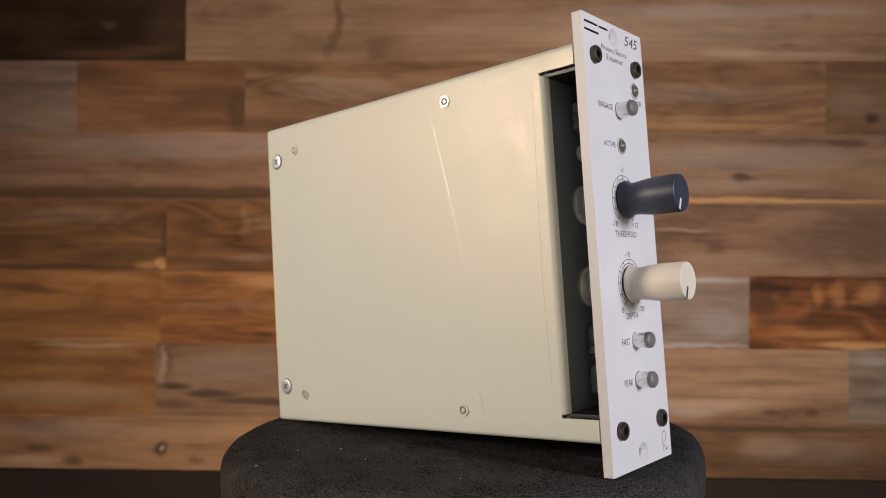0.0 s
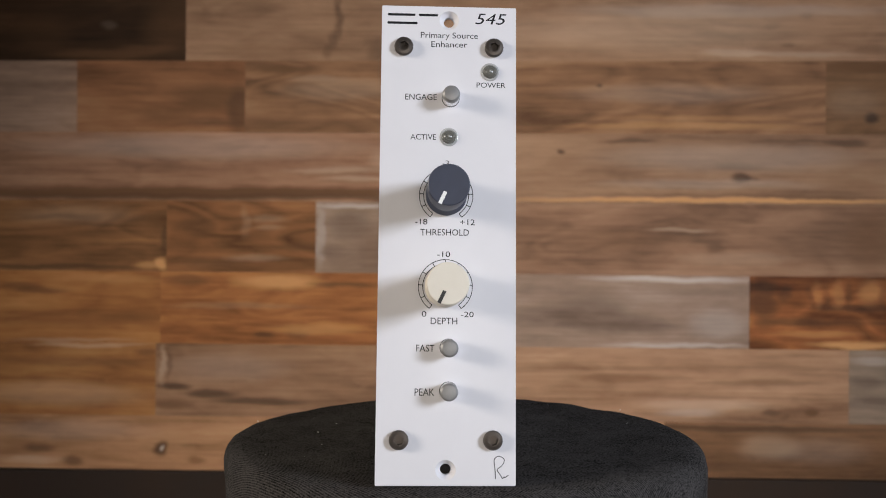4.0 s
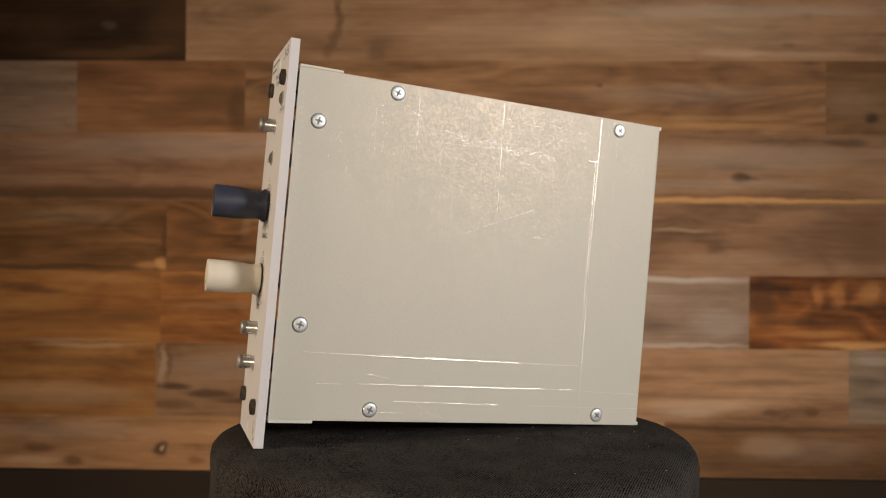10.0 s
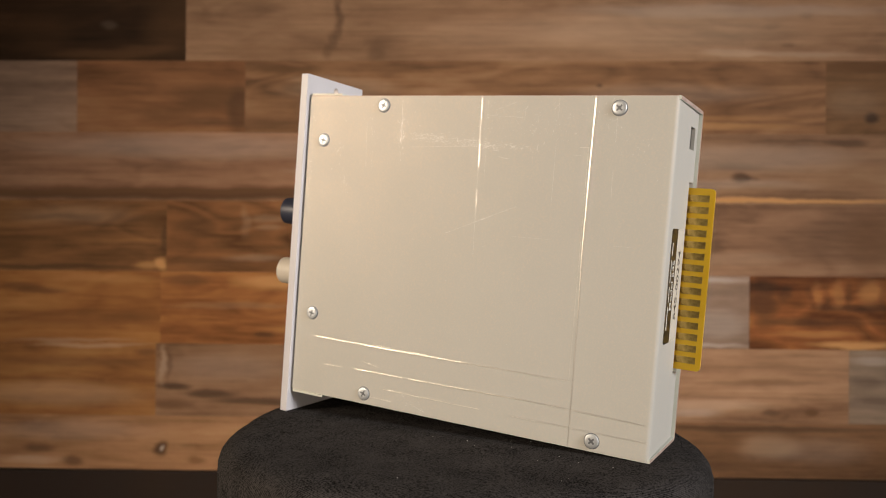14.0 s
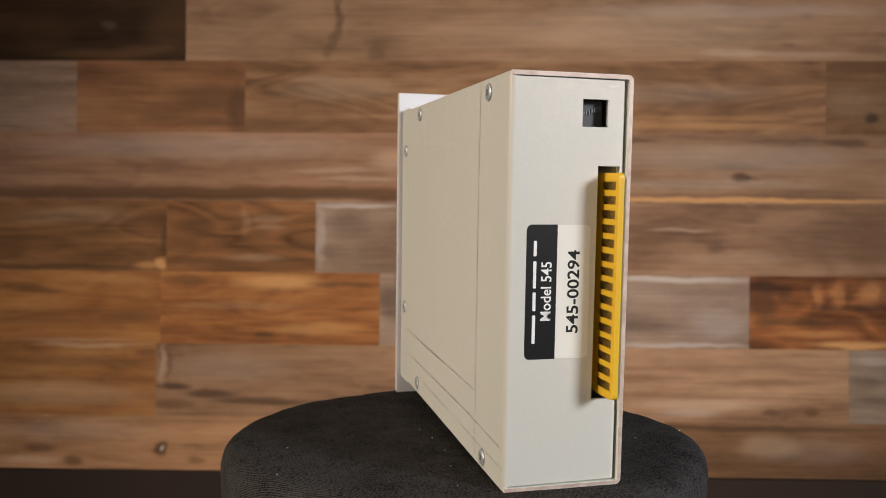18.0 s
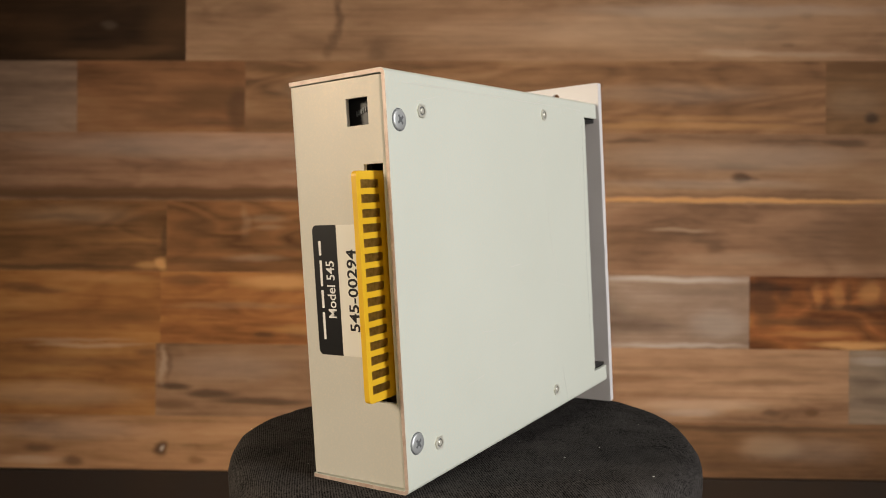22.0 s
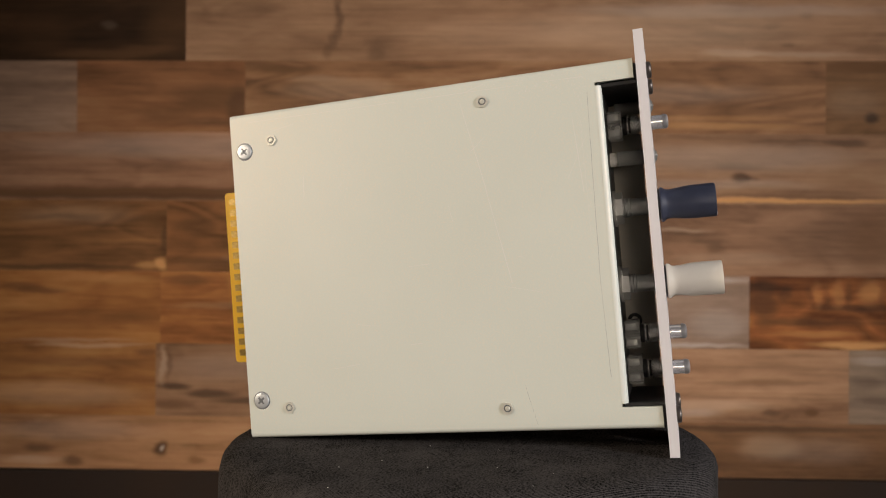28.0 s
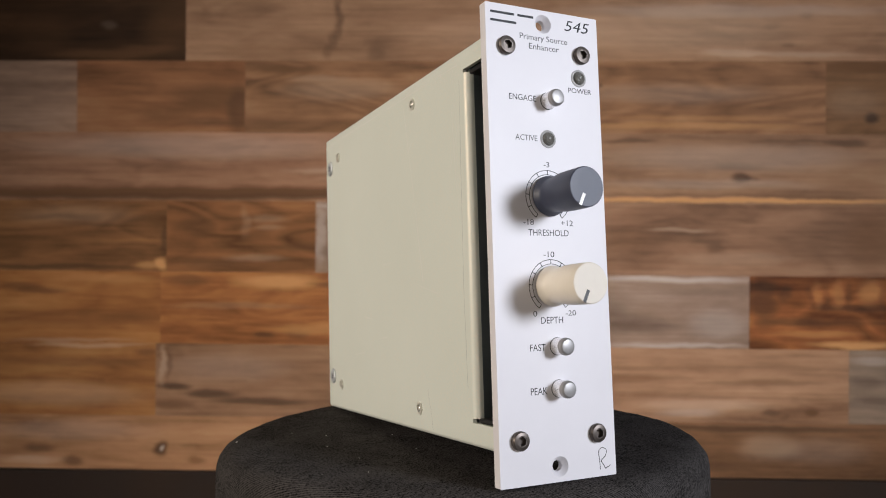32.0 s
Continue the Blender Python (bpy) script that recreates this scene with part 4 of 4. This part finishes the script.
for z in (106.7, 37.0, 25.35):
    sw = part("switch_body", boxed(-3.6, 4.8, 9.4, 14.3, z - 4.6, z + 4.6, bevel=0.5), M_CASEGLASS, module, "clear plastic switch housing")
    for dz in (-2.6, 2.6):
        part("contact_plate", boxed(-3.1, 4.3, 10.2, 13.9, z + dz - 1.2, z + dz + 1.2, bevel=0.4), M_PLATED, sw, "bright metal contact plate", smooth=True)
    part("switch_bushing", lathe([(0, 0), (3.1, 0), (3.1, 1.1), (2.7, 1.3), (2.7, 2.6), (0, 2.6)], FRONT, (0.6, 9.35, z), 28), M_BLACK, sw, smooth=True)
    part("plunger_sleeve", lathe([(2.5, 0), (3.3, 0), (3.3, 2.6), (2.5, 2.6)], FRONT, (0.6, 6.6, z), 28), M_CASEGLASS, sw, "clear sleeve", smooth=True)
    part("spring_clip", lathe([(2.75, 0), (3.5, 0), (3.5, 0.5), (2.75, 0.5)], FRONT, (0.6, 7.9, z), 28), M_CHROME, sw, smooth=True)
for z in (107.83, 40.4):
    tail = part("screw_tail", lathe([(1.25, 0), (1.2, 1.6), (0.8, 2.0), (0, 2.05)], LEFT, (XR - 1.2, 11.5, z), 20), M_STUD, module, "bright end of the side screw", smooth=True)
    part("lock_nut", lathe([(1.3, 0), (2.5, 0), (2.5, 0.9), (1.3, 0.9)], LEFT, (XR - 1.2, 11.5, z), 24), M_BLACK, tail, "black lock nut", smooth=True)
part("lamp_cap", lathe([(2.35, 0), (2.35, 1.6), (1.9, 2.2), (0, 2.3)], FRONT, (0.2, 14.3, 95.65), 28), M_MARK, module, "white rear cap of the indicator light", smooth=True)
part("light_pipe", lathe([(0, 0), (2.5, 0), (2.5, 8.4), (0, 8.4)], FRONT, (0.2, 11.9, 95.65), 28), M_CASEGLASS, module, "clear light pipe", smooth=True)

# front ears of the fold, seen as short lips above and below the side sheet
for z0, z1 in ((ZT + 0.02, ZT + 0.85), (ZB - 0.95, ZB - 0.02)):
    part("fold_ear", boxed(XR - 14, XR - 0.2, CF + 0.1, 18.6, z0, z1, bevel=0.15), M_COVER, cover)

# ---- marks on the side sheets
SIDE_R = pose(0, 0, 0, 90, 0, 90)
SIDE_L = pose(0, 0, 0, 90, 0, -90)
rng = random.Random(11)


def worn(a, c, w, turn, at, mat, parent, name, gap=0.12, slope=0.0):
    """A scored line broken into uneven strokes."""
    a, c = Vector(a), Vector(c)
    n = max(2, int((c - a).length / 7))
    bm = bmesh.new()
    for i in range(n):
        if rng.random() < gap:
            continue
        p, q = a.lerp(c, i / n), a.lerp(c, (i + 0.97) / n)
        mid = p.lerp(q, 0.5) + Vector((rng.uniform(-0.05, 0.05), rng.uniform(-0.05, 0.05)))
        strip([tuple(p), tuple(mid), tuple(q)], w * rng.uniform(0.6, 1.1), turn, at, 0.012, bm, slope)
    if bm.verts:
        tagged(part(name, bm, mat, parent), kind="stuff")
    else:
        bm.free()


# pencil lines of the layout, and the burnished scores that run on from them
for a, c, w in (((86, 30.97), (117.6, 30.8), 0.25), ((118.5, 60), (118.7, 9.6), 0.24), ((104, 21.7), (143, 20.8), 0.2), ((98, 15.5), (145, 15.3), 0.13), ((114.7, 107.9), (118.7, 107.95), 0.15), ((117.5, 107.9), (117.3, 31), 0.08)):
    worn(a, c, w * 1.3, SIDE_R, (XR, 0, 0), M_PENCIL, chassis, "pencil_mark", 0.0)
for a, c, w, gap in (
    ((13.5, 31.6), (38, 31.2), 0.26, 0.35), ((37, 31.1), (66, 30.9), 0.42, 0.05), ((64, 30.95), (80, 30.9), 0.34, 0.0), ((80, 30.9), (92, 30.9), 0.16, 0.3), ((40, 31.9), (64, 31.3), 0.16, 0.4),
    ((10, 21.2), (36, 21.4), 0.18, 0.45), ((33, 21.5), (54, 21.5), 0.34, 0.1), ((56.5, 21.5), (82, 21.6), 0.44, 0.0), ((82, 21.6), (104, 21.7), 0.30, 0.05), ((104, 21.9), (116, 21.8), 0.14, 0.4),
    ((46, 15.9), (72, 15.7), 0.24, 0.1), ((72, 15.7), (100, 15.5), 0.20, 0.2), ((36, 25.0), (44, 23.6), 0.14, 0.4), ((38, 12.2), (50, 11.9), 0.16, 0.3),
    ((118.8, 124), (118.4, 92), 0.42, 0.0), ((118.4, 92), (118.3, 72), 0.36, 0.05), ((118.3, 72), (118.5, 52), 0.28, 0.2), ((78.0, 124), (78.8, 84), 0.20, 0.1),
):
    worn(a, c, w, SIDE_R, (XR, 0, 0), M_SCORE, chassis, "scratch", gap, 0.15)
for a, c, w in (((77.9, 124), (78.8, 69), 0.16), ((106.3, 124), (106.2, 89), 0.13), ((126.3, 118.5), (126.3, 92), 0.13), ((45.8, 123.5), (46.8, 94), 0.16), ((48, 111.6), (79, 109.1), 0.16), ((44, 106), (86, 107.7), 0.13), ((60, 73), (94, 87.3), 0.17), ((93, 77), (135, 76.6), 0.1), ((44.3, 119.6), (43.6, 116.5), 0.4), ((80.4, 124), (80.9, 96), 0.1), ((94.6, 124), (94.4, 117.5), 0.14), ((80, 118.2), (94.4, 117.4), 0.12), ((83, 119.8), (91, 122.6), 0.13), ((30.5, 123.5), (31.5, 98), 0.11), ((112.5, 105.4), (118.2, 105.2), 0.14), ((81, 104.8), (90, 103.2), 0.2)):
    worn(a, c, w * 0.6, SIDE_R, (XR, 0, 0), M_SCRATCH, chassis, "scratch", 0.38, 0.15)
for a, c, w in (((-60.5, 118), (-54.9, 93), 0.12), ((-54.9, 93), (-47.7, 57), 0.16), ((-63.7, 96.7), (-52.8, 106), 0.1), ((-27, 89), (-19.6, 103), 0.1), ((-82.7, 65.3), (-75.3, 65.6), 0.14), ((-112.6, 32.1), (-102.8, 33.3), 0.12), ((-84, 38.9), (-75.5, 39.7), 0.14), ((-102.6, 46.9), (-94.7, 45.8), 0.1), ((-50, 56.2), (-37, 53.3), 0.1), ((-68.5, 91.4), (-66, 78.6), 0.1), ((-24, 108), (-22.2, 84), 0.12), ((-139, 121.7), (-19.2, 121.1), 0.12), ((-21.6, 117), (-21.2, 70), 0.05), ((-132, 117), (-121, 119), 0.1), ((-60, 121), (-52, 123.2), 0.12), ((-119, 100), (-119.4, 92), 0.12), ((-30, 72), (-36, 62), 0.08)):
    worn(a, c, w * 1.35, SIDE_L, (XL, 0, 0), M_SCRATCH, cover, "scratch", 0.1, 0.15)
for a, c, w in (((-18.7, 116), (-19.5, 56), 0.07), ((-19.5, 56), (-18.7, 25), 0.07), ((-46.2, 24), (-43.0, 10.6), 0.06)):
    worn(a, c, w, SIDE_L, (XL, 0, 0), M_SHADE_LINE, cover, "score_line", 0.05)
# clusters of nicks where the case has rubbed in its rack
def nicks(zone, count, turn, at, sheet, upright=0.7, size=0.45):
    """Small uneven scuffs along a band (start, end, spread)."""
    (ay, az), (by, bz), spread = zone
    bm = bmesh.new()
    for k in range(count):
        f = rng.random()
        y, z = ay + (by - ay) * f + rng.gauss(0, spread * 0.4), az + (bz - az) * f + rng.gauss(0, spread)
        z, y = min(z, 122.6), (min(max(y, 5), 143) if turn is SIDE_R else max(min(y, -17.5), -143))
        a = rng.gauss(1.55, 0.35) if rng.random() < upright else rng.gauss(0.0, 0.3)
        l, w = size * rng.lognormvariate(-0.5, 0.7), rng.uniform(0.05, 0.17)
        mid = (y + 0.5 * l * math.cos(a) + rng.gauss(0, 0.06), z + 0.5 * l * math.sin(a))
        strip([(y, z), mid, (y + l * math.cos(a), z + l * math.sin(a))], w, turn, at, 0.011, bm, rng.uniform(0.02, 0.28))
    tagged(part("scuff", bm, M_SCRATCH, sheet), kind="stuff")


for zone, count, upright, size in (
    (((50, 110.4), (86, 107.4), 0.9), 300, 0.2, 0.6), (((84, 108.0), (100, 106.8), 0.6), 60, 0.2, 0.7), (((72, 115), (112, 115), 3.6), 260, 0.6, 0.35),
    (((46, 121), (46.5, 102), 1.5), 60, 0.9, 0.7), (((18, 106), (24, 88), 2.0), 40, 0.85, 0.8), (((33, 122), (34, 96), 0.8), 26, 0.9, 0.5),
    (((6, 118), (6, 80), 0.8), 30, 0.9, 0.6), (((120, 119), (140, 104), 3.0), 50, 0.75, 0.7), (((56, 70), (90, 70), 4.0), 14, 0.3, 0.4), (((10, 100), (60, 122), 8.0), 50, 0.6, 0.4),
    (((54, 14), (64, 11), 0.8), 22, 0.1, 1.2), (((30, 50), (130, 40), 16.0), 20, 0.5, 0.3),
):
    nicks(zone, count, SIDE_R, (XR, 0, 0), chassis, upright, size)
for zone, count, upright, size in (
    (((-42, 121), (-20, 118), 2.5), 80, 0.85, 0.6), (((-22, 115), (-20, 70), 2.0), 60, 0.9, 0.7), (((-106, 120), (-104, 88), 2.5), 50, 0.85, 0.6), (((-95, 120), (-48, 120), 3.0), 90, 0.7, 0.5), (((-130, 40), (-30, 40), 14.0), 26, 0.3, 0.5),
):
    nicks(zone, count, SIDE_L, (XL, 0, 0), cover, upright, size)


# ---------------------------------------------------------------- the turning
def motions():
    drift = [(0, -0.17), (3.5, -0.3), (6, 0.13), (9, 0.4), (13, 0.05), (19, 0.3), (23, 0.07), (28, -0.21), (32, -0.28)]
    rows_module, rows_stool = [], []
    for t in range(33):
        (ta, a), (tb, c) = next(p for p in zip(drift, drift[1:]) if p[0][0] <= t <= p[1][0])
        angle = 51.637 - 11.995 * t + a + (c - a) * (t - ta) / (tb - ta)
        turn = pose(0, 0, 0, 0, 0, angle)
        rows_stool.append((t, turn))
        rows_module.append((t, turn @ pose(-0.009102, -0.076104, 0) @ pose(0, 0, 0, 0, 0.562) @ pose(0, 0, 0, -4.983)))
    walk(stool, rows_stool)
    walk(cloth, rows_stool)
    walk(module, rows_module)


motions()
